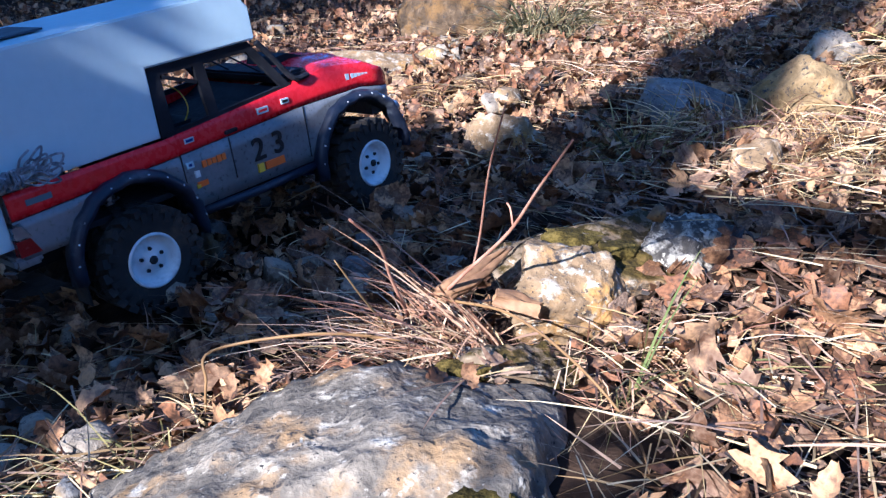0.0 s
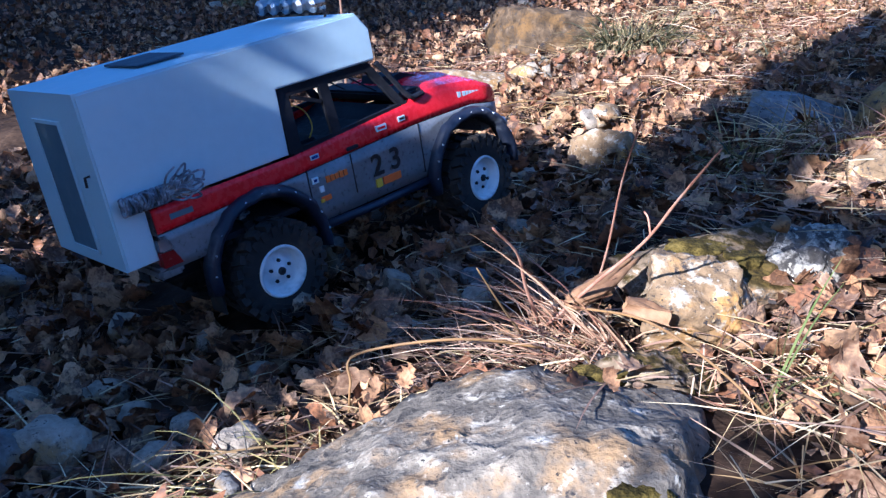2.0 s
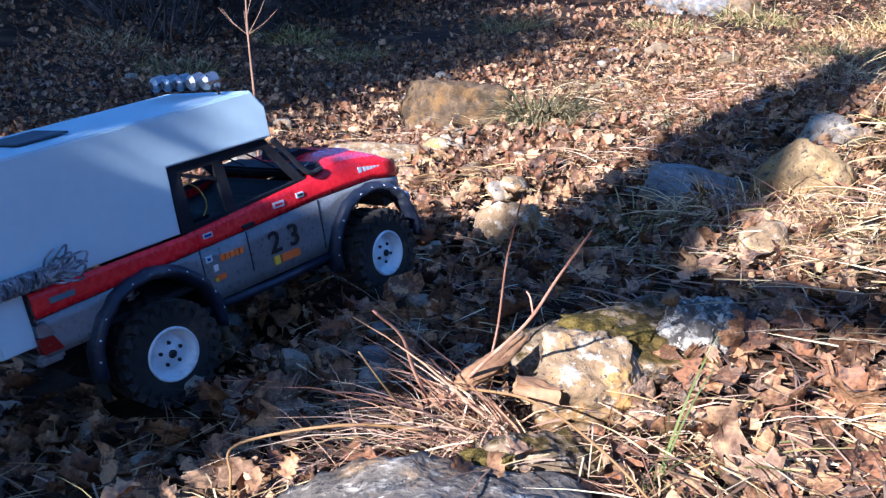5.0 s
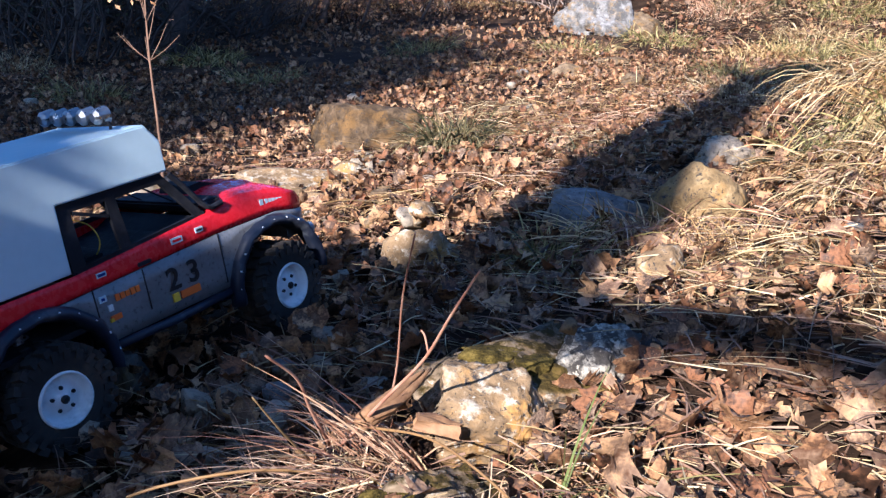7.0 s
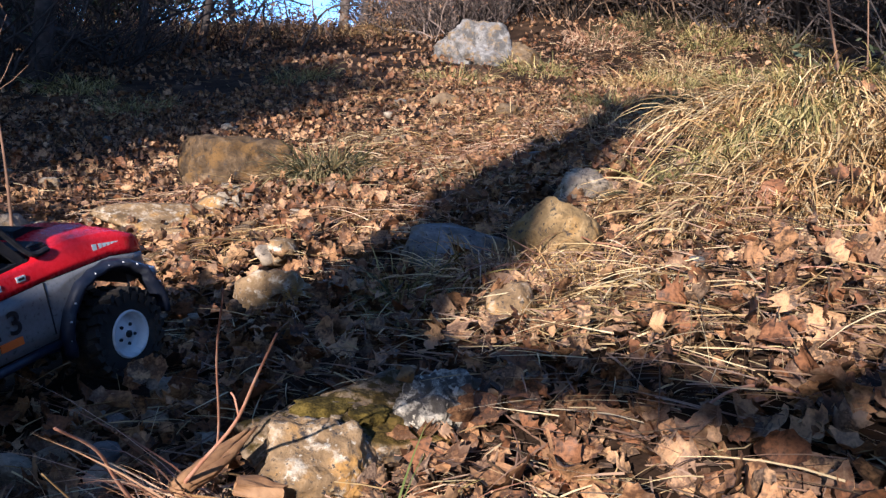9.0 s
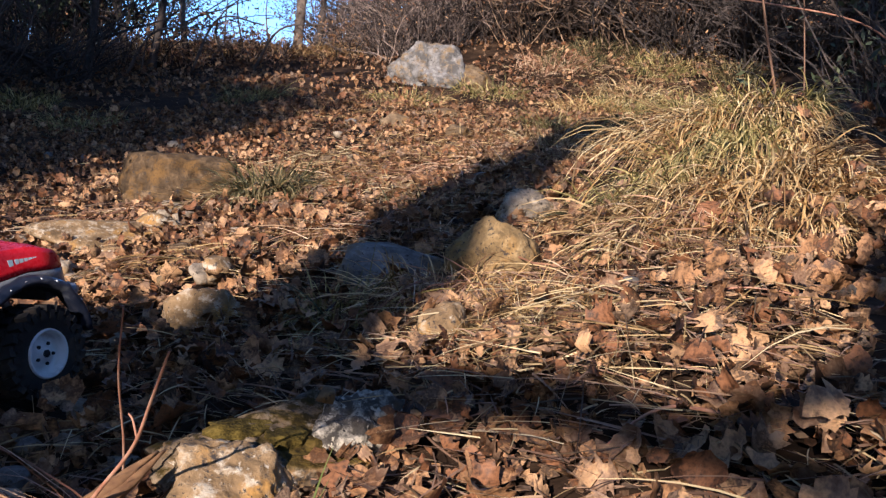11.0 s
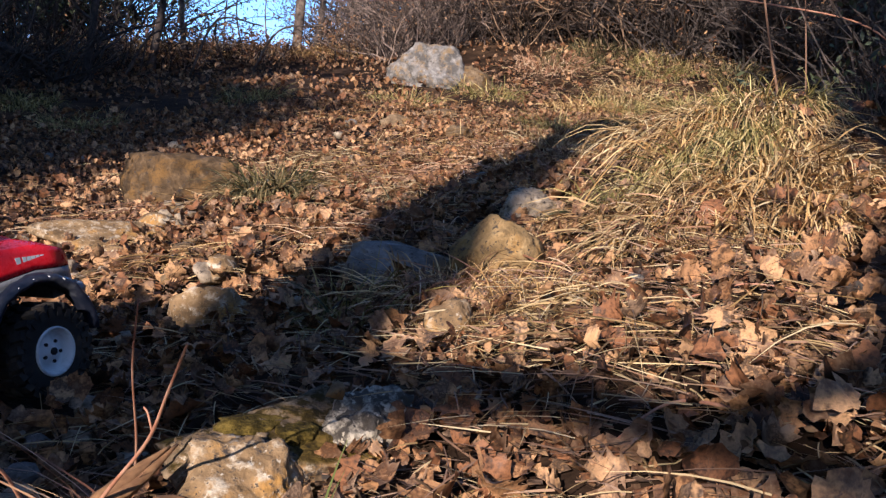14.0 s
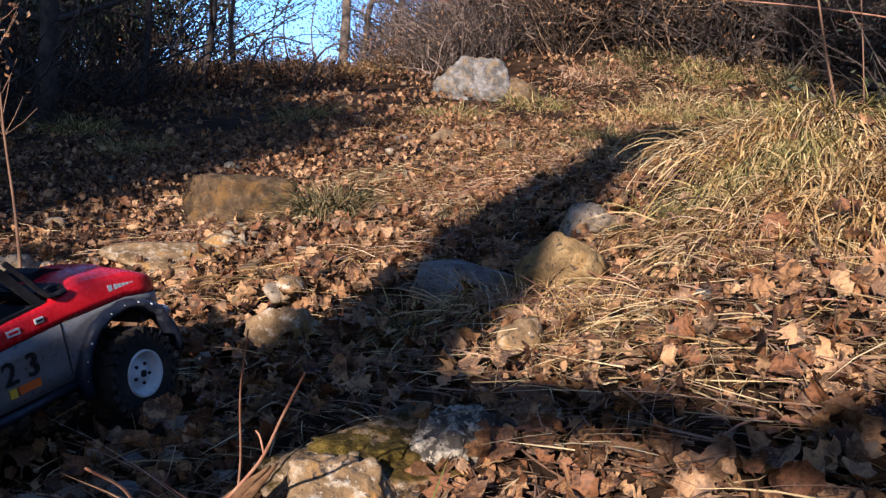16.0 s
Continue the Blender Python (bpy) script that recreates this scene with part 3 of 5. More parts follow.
bm = profile(bmesh.new(), [(0.06, 0.1), (0.06, 0.112), (0.15, 0.105), (0.2, 0.112), (0.228, 0.125), (0.228, 0.1)], -0.086, 0.086)
part("cab_floor", bm, BLACK, truck)
bm = bmesh.new()
for y in (-0.04, 0.04):
    bm = bmesh.new()
    box(bm, 0.078, 0.115, y - 0.025, y + 0.025, 0.105, 0.118, 0.004)
    box(bm, 0.076, 0.088, y - 0.022, y + 0.022, 0.115, 0.158, 0.004)
    part("seat", bm, BLACK, truck)
bm = tube(bmesh.new(), bend([(0.1, -0.06, 0.112), (0.112, -0.06, 0.13), (0.108, -0.055, 0.15), (0.09, -0.05, 0.163)]), 0.0008, 5)
part("antenna_wire", bm, YELLOW, truck, "thin yellow wire in the cab")
# nose
bm = profile(bmesh.new(), [(0.37, 0.05), (0.398, 0.05), (0.3995, 0.085), (0.396, 0.1), (0.37, 0.1)], -0.076, 0.076)
part("nose_panel", bm, PAINT_SILVER, truck)
bm = bmesh.new()
for k in range(5):
    box(bm, 0.398, 0.4015, -0.045, 0.045, 0.073 + k * 0.0045, 0.0755 + k * 0.0045)
part("grille", bm, BLACK, truck)
for s in (-1, 1):
    bm = box(bmesh.new(), 0.388, 0.4025, s * 0.05, s * 0.078, 0.071, 0.092, 0.003)
    part("headlight", bm, LAMP_GLASS, truck, "clear headlight")
bm = tube(bmesh.new(), bend([(0.385, -0.092, 0.054), (0.405, -0.078, 0.054), (0.412, 0, 0.055), (0.405, 0.078, 0.054), (0.385, 0.092, 0.054)]), 0.0085, 8)
part("front_bumper", bm, PAINT_SILVER, truck, "silver front bumper", True)
for y in (-0.03, 0.03):
    bm = tube(bmesh.new(), [(0.405, y, 0.09), (0.412, y, 0.09)], [0.011, 0.012], 12)
    part("spot_lamp", bm, BLACK, truck)
# tail
bm = profile(bmesh.new(), [(-0.118, 0.05), (-0.112, 0.05), (-0.112, 0.11), (-0.118, 0.11)], -0.09, 0.09)
part("tailgate", bm, PAINT_SILVER, truck)
bm = box(bmesh.new(), -0.128, -0.1, -0.094, 0.094, 0.038, 0.05, 0.003)
part("rear_bumper", bm, PAINT_SILVER, truck, "silver rear bumper")
for s in (-1, 1):
    bm = profile(bmesh.new(), [(-0.1195, 0.083), (-0.112, 0.083), (-0.104, 0.066), (-0.1195, 0.066)], s * 0.0945, s * 0.0805)
    lightbody = part("tail_light", bm, BLACK, truck, "tail light with white and red lenses")
    bm = profile(bmesh.new(), [(-0.121, 0.08), (-0.113, 0.08), (-0.107, 0.068), (-0.121, 0.068)], s * 0.0952, s * 0.083)
    part("reversing_lens", bm, LAMP_GLASS, lightbody)
    bm = profile(bmesh.new(), [(-0.121, 0.066), (-0.107, 0.066), (-0.1, 0.05), (-0.121, 0.05)], s * 0.0952, s * 0.083)
    part("brake_lens", bm, TAIL_RED, lightbody, "red lens")
# running gear
bm = box(bmesh.new(), -0.1, 0.385, -0.032, -0.022, 0.012, 0.03, 0.001)
box(bm, -0.1, 0.385, 0.022, 0.032, 0.012, 0.03, 0.001)
box(bm, 0.08, 0.25, -0.045, 0.045, 0.005, 0.03, 0.003)
part("chassis", bm, BLACK, truck)
bm = box(bmesh.new(), -0.115, 0.06, -0.088, 0.088, 0.05, 0.056)
part("bed_floor", bm, BLACK, truck)
for x in (0.0, WB):
    bm = tube(bmesh.new(), [(x, -0.085, 0), (x, -0.03, 0), (x, 0.03, 0), (x, 0.085, 0)], [0.008, 0.008, 0.008, 0.008], 8)
    bmesh.ops.create_uvsphere(bm, u_segments=12, v_segments=8, radius=0.021, matrix=Matrix.Translation((x, 0.012, 0)))
    part("axle", bm, BLACK, truck, smooth=True)
    for s in (-1, 1):
        inward = 0.03 if x else 0.02
        bm = tube(bmesh.new(), [(x + (0.012 if x else -0.012), s * 0.062, -0.004), (x, s * 0.052, 0.085)], 0.0055, 8)
        shock = part("shock_absorber", bm, STEEL, truck)
        a, b = Vector((x + (0.012 if x else -0.012), s * 0.062, 0.01)), Vector((x, s * 0.052, 0.075))
        q = (b - a).to_track_quat("Z", "Y")
        pts = [a + (b - a) * (k / 84) + q @ Vector((0.0095 * math.cos(k * 2 * math.pi / 12), 0.0095 * math.sin(k * 2 * math.pi / 12), 0)) for k in range(85)]
        part("spring", tube(bmesh.new(), pts, 0.0011, 5), STEEL, shock)
        far = 0.1 if x == 0 else 0.225
        bm = tube(bmesh.new(), [(x, s * 0.05, -0.012), (far, s * 0.03, 0.006)], 0.0042, 6)
        part("suspension_link", bm, BLUE, truck, "blue metal suspension link")


def build_wheel():
    """A wheel round its own y axis, outer face towards -y."""
    wheel = new("wheel")
    bm = bmesh.new()
    outline = [(0.026, -0.019), (0.031, -0.0225), (0.044, -0.0235), (0.0515, -0.0215), (0.054, -0.016), (0.055, 0), (0.054, 0.016), (0.0515, 0.0215), (0.044, 0.0235), (0.031, 0.0225), (0.026, 0.019)]
    seg = 48
    rings = [[bm.verts.new((r * math.cos(2 * math.pi * k / seg), y, r * math.sin(2 * math.pi * k / seg))) for k in range(seg)] for r, y in outline]
    for a, b in zip(rings, rings[1:] + rings[:1]):
        for k in range(seg):
            bm.faces.new((a[k], a[(k + 1) % seg], b[(k + 1) % seg], b[k]))
    bmesh.ops.recalc_face_normals(bm, faces=bm.faces)
    tyre = part("tyre", bm, RUBBER, wheel, "muddy black off-road tyre", True)
    bm = bmesh.new()
    for k in range(22):
        for row, (y0, y1, shift) in enumerate(((-0.0245, -0.009, 0.0), (-0.0075, 0.0075, 0.5), (0.009, 0.0245, 0.0))):
            a = 2 * math.pi * (k + shift) / 22
            m = Matrix.Rotation(-a, 4, "Y") @ Matrix.Translation((0.0545, (y0 + y1) / 2, 0)) @ Matrix.Rotation(radians((18, 0, -18)[row]), 4, "X")
            bmesh.ops.create_cube(bm, size=1, matrix=m @ Matrix.Diagonal((0.008, y1 - y0, 0.0095, 1)))
        for s in (-1, 1):                                # shoulder lugs
            a = 2 * math.pi * (k + 0.5) / 22
            m = Matrix.Rotation(-a, 4, "Y") @ Matrix.Translation((0.0475, s * 0.0235, 0))
            bmesh.ops.create_cube(bm, size=1, matrix=m @ Matrix.Diagonal((0.011, 0.003, 0.007, 1)))
    part("tread", bm, RUBBER, tyre)
    bm = bmesh.new()
    outline = [(0.0305, -0.0205), (0.0295, -0.0245), (0.0275, -0.0245), (0.026, -0.021), (0.0245, -0.012), (0.021, -0.0105), (0.0165, -0.0125), (0.0135, -0.0165), (0.009, -0.0165), (0.0075, -0.019), (0.0001, -0.019)]
    rings = [[bm.verts.new((r * math.cos(2 * math.pi * k / 36), y, r * math.sin(2 * math.pi * k / 36))) for k in range(36)] for r, y in outline]
    for a, b in zip(rings, rings[1:]):
        for k in range(36):
            bm.faces.new((a[k], a[(k + 1) % 36], b[(k + 1) % 36], b[k]))
    bmesh.ops.recalc_face_normals(bm, faces=bm.faces)
    rim = part("rim", bm, RIM, wheel, "white steel-look rim", True)
    for k in range(5):
        a = 2 * math.pi * k / 5 + 0.3
        c = (0.0125 * math.cos(a), 0.0125 * math.sin(a))
        part("lug_nut", tube(bmesh.new(), [(c[0], -0.0155, c[1]), (c[0], -0.0185, c[1])], 0.0022, 6), INK, rim)
    part("hub", tube(bmesh.new(), [(0, -0.017, 0), (0, -0.021, 0), (0, -0.0225, 0)], [0.0048, 0.0048, 0.0028], 8), INK, rim)
    return wheel


wheel = build_wheel()
wheel.parent = truck
wheel.matrix_basis = pose(0, -0.0885, 0)
for x, s, steer in ((0, 1, 0), (WB, -1, 6), (WB, 1, 6)):
    copy_thing(wheel, pose(x, s * 0.0885, 0, 0, 25 + 40 * x, steer + (180 if s > 0 else 0)))

# camper box
CAMP = [(-0.156, 0.058), (-0.121, 0.058), (-0.121, 0.1135), (0.056, 0.1145), (0.0585, 0.188), (0.198, 0.188), (0.2, 0.19), (0.2, 0.224), (0.184, 0.245), (-0.156, 0.238)]
bm = profile(bmesh.new(), CAMP, -0.0885, 0.0885)
bmesh.ops.bevel(bm, geom=[e for e in bm.edges if abs(e.verts[0].co.y - e.verts[1].co.y) < 1e-4], offset=0.0022, segments=2, affect="EDGES")
camper = part("camper_box", bm, WHITE, truck, "white camper box over the bed and cab, shade blue in its paint")


def frame_and_pane(y0, y1, z0, z1):
    bm = box(bmesh.new(), -0.1575, -0.1564, y0, y1, z0, z1)
    part("rear_window", bm, GREY_PANE, camper, "grey window pane in the rear door")


frame_and_pane(-0.032, 0.03, 0.0736, 0.2064)
bm = bmesh.new()
for y0, y1, z0, z1 in ((-0.036, -0.0325, 0.07, 0.21), (0.0305, 0.034, 0.07, 0.21), (-0.0325, 0.0305, 0.2065, 0.21), (-0.0325, 0.0305, 0.07, 0.0735)):
    box(bm, -0.1585, -0.1563, y0, y1, z0, z1)
part("rear_door_frame", bm, WHITE, camper)
bm = tube(bmesh.new(), [(-0.157, -0.072, 0.158), (-0.162, -0.072, 0.158), (-0.162, -0.07, 0.148)], 0.0014, 6)
part("door_latch", bm, INK, camper, "small black latch")
bm = profile(bmesh.new(), [(-0.066, 0.2412), (-0.066, 0.2432), (-0.012, 0.2445), (-0.012, 0.2425)], -0.04, 0.04)
part("roof_hatch", bm, HATCH, camper, "dark grey roof hatch")
lightbar = part("light_bar", tube(bmesh.new(), [(0.155, -0.07, 0.247), (0.155, -0.07, 0.254), (0.155, 0.07, 0.254), (0.155, 0.07, 0.247)], 0.002, 6), BLACK, camper)
for k in range(5):
    y = -0.054 + 0.027 * k
    lampbody = part("roof_lamp", tube(bmesh.new(), [(0.146, y, 0.262), (0.15, y, 0.262), (0.164, y, 0.262)], [0.005, 0.009, 0.0105], 14), STEEL, truck, "round chrome roof lamp")
    part("lens", tube(bmesh.new(), [(0.1635, y, 0.262), (0.1655, y, 0.262)], [0.0095, 0.008], 14), LAMP_GLASS, lampbody)
for s in (-1, 1):
    part("mud_flap", box(bmesh.new(), -0.0745, -0.0725, s * 0.074, s * 0.104, -0.022, 0.036, 0.0008), RUBBER, truck, "black rubber mud flap")
part("snorkel", tube(bmesh.new(), bend([(0.262, -0.0915, 0.132), (0.238, -0.094, 0.134), (0.214, -0.0905, 0.166), (0.2, -0.088, 0.184)], 4), 0.0036, 7), BLACK, truck)
for y in (-0.035, 0.03):
    part("wiper", tube(bmesh.new(), [(0.236, y, 0.139), (0.215, y + 0.03, 0.162)], 0.0012, 5), BLACK, truck)
part("winch_cable", tube(bmesh.new(), bend([(0.41, 0.0, 0.056), (0.416, 0.012, 0.05), (0.414, 0.03, 0.052)], 4), 0.0014, 5), STEEL, truck)

# printed marks on the flank
SIDE_Y = -0.0962


def decal(name, x, z, wide, high, mat, slant=0.0, proud=0.0):
    bm = bmesh.new()
    y = SIDE_Y - proud
    vs = [bm.verts.new((x + dx * wide / 2, y, z + dz * high / 2 + dx * wide / 2 * slant)) for dx, dz in ((-1, -1), (1, -1), (1, 1), (-1, 1))]
    back = [bm.verts.new((v.co.x, SIDE_Y + 0.003, v.co.z)) for v in vs]
    bm.faces.new(vs)
    for i in range(4):
        bm.faces.new((vs[i], back[i], back[(i + 1) % 4], vs[(i + 1) % 4]))
    return part(name, bm, mat, truck)


def lettering(text, x, z, size, mat, proud):
    cu = bpy.data.curves.new("number", "FONT")
    cu.body, cu.size, cu.extrude, cu.offset = text, size, 0.0003, 0.0006
    cu.align_x = "CENTER"
    cu.materials.append(mat)
    ob = new("number", cu)
    ob.parent = truck
    ob.matrix_basis = pose(x, SIDE_Y - proud, z, 90, 0, 0)
    return ob


lettering("2 3", 0.1815, 0.056, 0.037, INK, 0.0006)
decal("sticker", 0.187, 0.046, 0.028, 0.009, ORANGE)
decal("sticker", 0.166, 0.046, 0.008, 0.01, YELLOW, 0, 0.0004)
for k in range(5):
    decal("sticker", 0.094 + 0.0065 * k, 0.0745, 0.005, 0.0075 - 0.0007 * (k % 3), ORANGE)
decal("sticker", 0.0765, 0.0785, 0.009, 0.007, WHITE)
decal("sticker", 0.0765, 0.0785, 0.004, 0.003, BLUE, 0, 0.0004)
decal("sticker", 0.083, 0.066, 0.006, 0.007, RIM)
decal("sticker", 0.087, 0.054, 0.013, 0.006, ORANGE)
decal("sticker", 0.081, 0.0525, 0.004, 0.004, YELLOW, 0, 0.0004)
SIDE_Y = -0.0952
decal("sticker", 0.083, 0.1045, 0.012, 0.0055, WHITE)
decal("sticker", 0.083, 0.1045, 0.009, 0.003, BLUE, 0, 0.0004)
decal("sticker", 0.185, 0.1095, 0.016, 0.007, WHITE)
decal("sticker", 0.185, 0.1095, 0.012, 0.0028, PAINT_RED, 0, 0.0004)
decal("sticker", 0.2185, 0.1115, 0.011, 0.006, WHITE)
decal("sticker", 0.2185, 0.1115, 0.008, 0.0028, INK, 0, 0.0004)
decal("sticker", -0.088, 0.099, 0.026, 0.006, GREY_PANE)
SIDE_Y = -0.0935
decal("sticker", 0.322, 0.1135, 0.006, 0.009, WHITE, -0.15)
for k in range(5):
    decal("sticker", 0.3305 + 0.006 * k, 0.1125 - 0.0009 * k, 0.0048, 0.008 - 0.0004 * k, WHITE, -0.15)
truck.matrix_world = Matrix.Translation((-0.3582, 0.9147, 0.1416)) @ (Matrix.Rotation(radians(49.38), 4, "Z") @ Matrix.Rotation(radians(-13.13), 4, "Y") @ Matrix.Rotation(radians(-5.68), 4, "X"))
tagged(truck, "red and silver toy pickup truck with a pale camper box", "toy truck")
# rope on the camper's flank
bm = bmesh.new()
rr = random.Random(3)
pts = []
for k in range(190):                                      # windings round a short bundle
    a = k * 0.55
    pts.append((-0.146 + 0.05 * (k / 190) + 0.0012 * rr.gauss(0, 1), -0.0965 - 0.0065 * math.cos(a) + 0.0006 * rr.gauss(0, 1), 0.124 + 0.0085 * math.sin(a)))
tube(bm, pts, 0.0017, 5)
for k in range(16):                                       # loose loops and ends
    a = rr.uniform(-0.6, 1.5)
    n = rr.uniform(0.014, 0.034)
    st = Vector((-0.1 + 0.006 * rr.gauss(0, 1), -0.099, 0.124))
    way = Vector((math.cos(a), 0, math.sin(a)))
    cross = Vector((-way.z, 0, way.x)) * rr.uniform(0.003, 0.007)
    out = Vector((0, -0.004 - 0.004 * rr.random(), 0))
    loop = [st, st + way * n * 0.6 + cross + out, st + way * n + out, st + way * n * 0.6 - cross + out, st - way * 0.004]
    tube(bm, bend(loop if k % 3 else loop[:3], 5), 0.0012, 5)
rope = tagged(part("rope_coil", bm, ROPE), "coil of thin grey-blue rope tied to the camper box", "rope")
rope.matrix_world = truck.matrix_world.copy()


# ---- grass, twigs ----
def blades(name, roots, mat, seed, wide=0.0016, steps=5):
    """Ribbons: roots are (place, way, length, droop). One mesh."""
    rnd = random.Random(seed)
    verts, faces = [], []
    for p, way, length, droop in roots:
        p, way = Vector(p), Vector(way).normalized()
        side = way.cross(Vector((0, 0, 1)))
        side = (side.normalized() if side.length > 0.05 else Vector((1, 0, 0)))
        side = Matrix.Rotation(rnd.uniform(-1.2, 1.2), 3, way) @ side
        w = wide * rnd.uniform(0.6, 1.3)
        first = len(verts)
        kink = Vector((rnd.gauss(0, 1), rnd.gauss(0, 1), 0)) * 0.06 * length
        for k in range(steps + 1):
            t = k / steps
            q = p + way * length * t + Vector((0, 0, -droop * length * t * t)) + kink * t * t
            floor = height(q.x, q.y) + 0.002
            if q.z < floor:
                q.z = floor + 0.004 * rnd.random()
            d = side * w * (1 - 0.85 * t * t)
            verts += [q - d, q + d]
        for k in range(steps):
            a = first + 2 * k
            faces.append((a, a + 1, a + 3, a + 2))
    return bulk(name, verts, faces, mat)


def tuft(at, count, length, mat, label, seed, lean=(0, 0), spread=0.9, droop=0.6, foot=0.04, wide=0.0016, name="grass_tuft"):
    rnd = random.Random(seed)
    roots = []
    for _ in range(count):
        a, r = rnd.uniform(0, 6.283), foot * math.sqrt(rnd.random())
        x, y = at[0] + r * math.cos(a), at[1] + r * math.sin(a)
        b = a + rnd.gauss(0, 0.7)
        s = spread * rnd.uniform(0.2, 1.2)
        roots.append(((x, y, height(x, y)), (s * math.cos(b) + lean[0], s * math.sin(b) + lean[1], 1), length * rnd.uniform(0.45, 1.15), droop * rnd.uniform(0.4, 1.5)))
    return tagged(blades(name, roots, mat, seed, wide), label, "grass", kind="stuff")


tuft((0.0, 0.655), 80, 0.17, RUSSET_STRAW, "clump of dry russet grass between two rocks", 1, (-0.5, -0.2), 1.3, 0.8, 0.06, 0.0008)
tuft((-0.01, 0.64), 120, 0.13, TWIG, "reddish brown dry stems in a grass clump", 18, (-0.3, -0.1), 1.2, 0.7, 0.07, 0.0009)
tuft((0.03, 0.60), 26, 0.19, RUSSET_STRAW, "dry grass fanning over a rock", 2, (0.5, -0.3), 1.0, 0.9, 0.04, 0.0008)
tuft((0.06, 0.635), 95, 0.23, RUSSET_STRAW, "long reddish dry stems drooping over rocks", 19, (-1.0, -0.35), 0.65, 0.4, 0.03, 0.0009)
tuft((0.02, 0.62), 16, 0.2, STRAW, "few pale grass stalks among russet ones", 20, (-0.7, -0.3), 0.7, 0.5, 0.04, 0.0008)
tuft((0.21, 0.53), 40, 0.15, STRAW, "dry grass beside a boulder", 14, (-0.3, -0.5), 0.9, 0.9, 0.05, 0.0008)
tuft((0.16, 0.58), 70, 0.19, RUSSET_STRAW, "dry grass hanging beside a mossy rock", 4, (0.55, -0.6), 0.7, 0.9, 0.05, 0.0008)
tuft((0.17, 0.55), 30, 0.18, GREEN_STRAW, "greenish grass beside a mossy rock", 16, (0.3, -0.5), 0.7, 0.7, 0.04, 0.0009)
tuft((-0.14, 0.56), 40, 0.16, STRAW, "dry grass behind a boulder", 5, (-0.9, -0.3), 0.9, 0.8, 0.05, 0.0008)
tuft((-0.2, 0.5), 70, 0.16, GREEN_STRAW, "shaded grass beside a boulder", 15, (-0.6, -0.6), 0.9, 0.8, 0.05, 0.0008)
tuft((0.157, 0.535), 3, 0.13, BLADE, "few fresh green grass blades", 3, (0.05, -0.05), 0.2, 0.2, 0.01, 0.0018)
tuft((0.29, 1.14), 260, 0.15, GREEN_STRAW, "dull green grass tuft in the shade", 6, (0, -0.3), 1.1, 0.8, 0.05)
tuft((0.29, 2.5), 900, 0.24, DARK_GRASS, "drooping grass tuft beside a boulder", 7, (0, -0.3), 0.8, 1.0, 0.1, 0.002)
tuft((0.44, 1.13), 1500, 0.15, GOLD_STRAW, "golden straw tuft on the slope", 8, (0.1, -0.5), 1.6, 0.9, 0.09, 0.0012)
tuft((0.52, 1.02), 800, 0.13, GOLD_STRAW, "golden straw tuft on the slope", 9, (0.0, -0.4), 1.0, 1.0, 0.06, 0.0007)
tuft((-0.62, 1.93), 600, 0.2, STRAW, "drooping straw tuft among leaves", 10, (0, -0.3), 0.9, 1.1, 0.09, 0.0011)
tuft((-1.07, 2.7), 450, 0.2, STRAW, "straw tuft among leaves", 11, (0, -0.2), 0.9, 0.9, 0.1, 0.0013)
for i, (x, y, n, ln) in enumerate(((1.5, 3.3, 300, 0.25), (1.9, 4.2, 320, 0.3), (2.6, 4.6, 320, 0.35), (2.3, 3.4, 300, 0.3), (2.9, 5.6, 300, 0.35), (1.3, 5.2, 260, 0.25), (0.75, 2.25, 140, 0.15), (-1.3, 4.4, 260, 0.25), (-0.5, 5.0, 240, 0.25), (-1.9, 5.1, 260, 0.25), (0.4, 5.6, 220, 0.25), (3.4, 4.4, 300, 0.35))):
    tuft((x, y), int(1.5 * n), ln, GREEN_STRAW if i % 3 else STRAW, "dry greenish grass tuft on the slope", 30 + i, (0, -0.15), 0.9, 0.9, 0.2, 0.0017)
rr = random.Random(21)
roots = []
for _ in range(160):                                      # the mound's tussocks of hanging grass
    a, r = rr.uniform(0, 6.283), math.sqrt(rr.random())
    cx, cy = 1.24 + 0.46 * r * math.cos(a), 1.58 + 0.58 * r * math.sin(a)
    if not -0.07 < 0.85 * cx - 0.53 * cy < 0.3:
        continue
    fall = Vector((cx - 1.38, cy - 1.95, 0)).normalized()
    wild, size = rr.uniform(0.3, 0.8), rr.uniform(0.7, 1.25)
    for _ in range(75):
        x, y = cx + rr.gauss(0, 0.022), cy + rr.gauss(0, 0.022)
        roots.append(((x, y, height(x, y)), (fall.x + rr.gauss(0, wild), fall.y + rr.gauss(0, wild), rr.uniform(0.25, 1.5)), size * rr.uniform(0.1, 0.28), rr.uniform(0.6, 1.5)))
for _ in range(70):                                       # straw combed down the mound's foot
    cx = rr.uniform(0.76, 1.2)
    cy = rr.uniform(1.16, 1.42) + 0.25 * (1.0 - cx)
    fall = Vector((rr.gauss(-0.5, 0.35), -1, 0)).normalized()
    for _ in range(60):
        x, y = cx + rr.gauss(0, 0.03), cy + rr.gauss(0, 0.03)
        roots.append(((x, y, height(x, y) + 0.004), (fall.x + rr.gauss(0, 0.35), fall.y + rr.gauss(0, 0.35), rr.uniform(0.0, 0.5)), rr.uniform(0.06, 0.2), rr.uniform(0.2, 0.8)))
cut = [r for r in roots if r[0][2] > 0 and (noise.noise((r[0][0] * 3, r[0][1] * 3, 2)) > -0.5)]
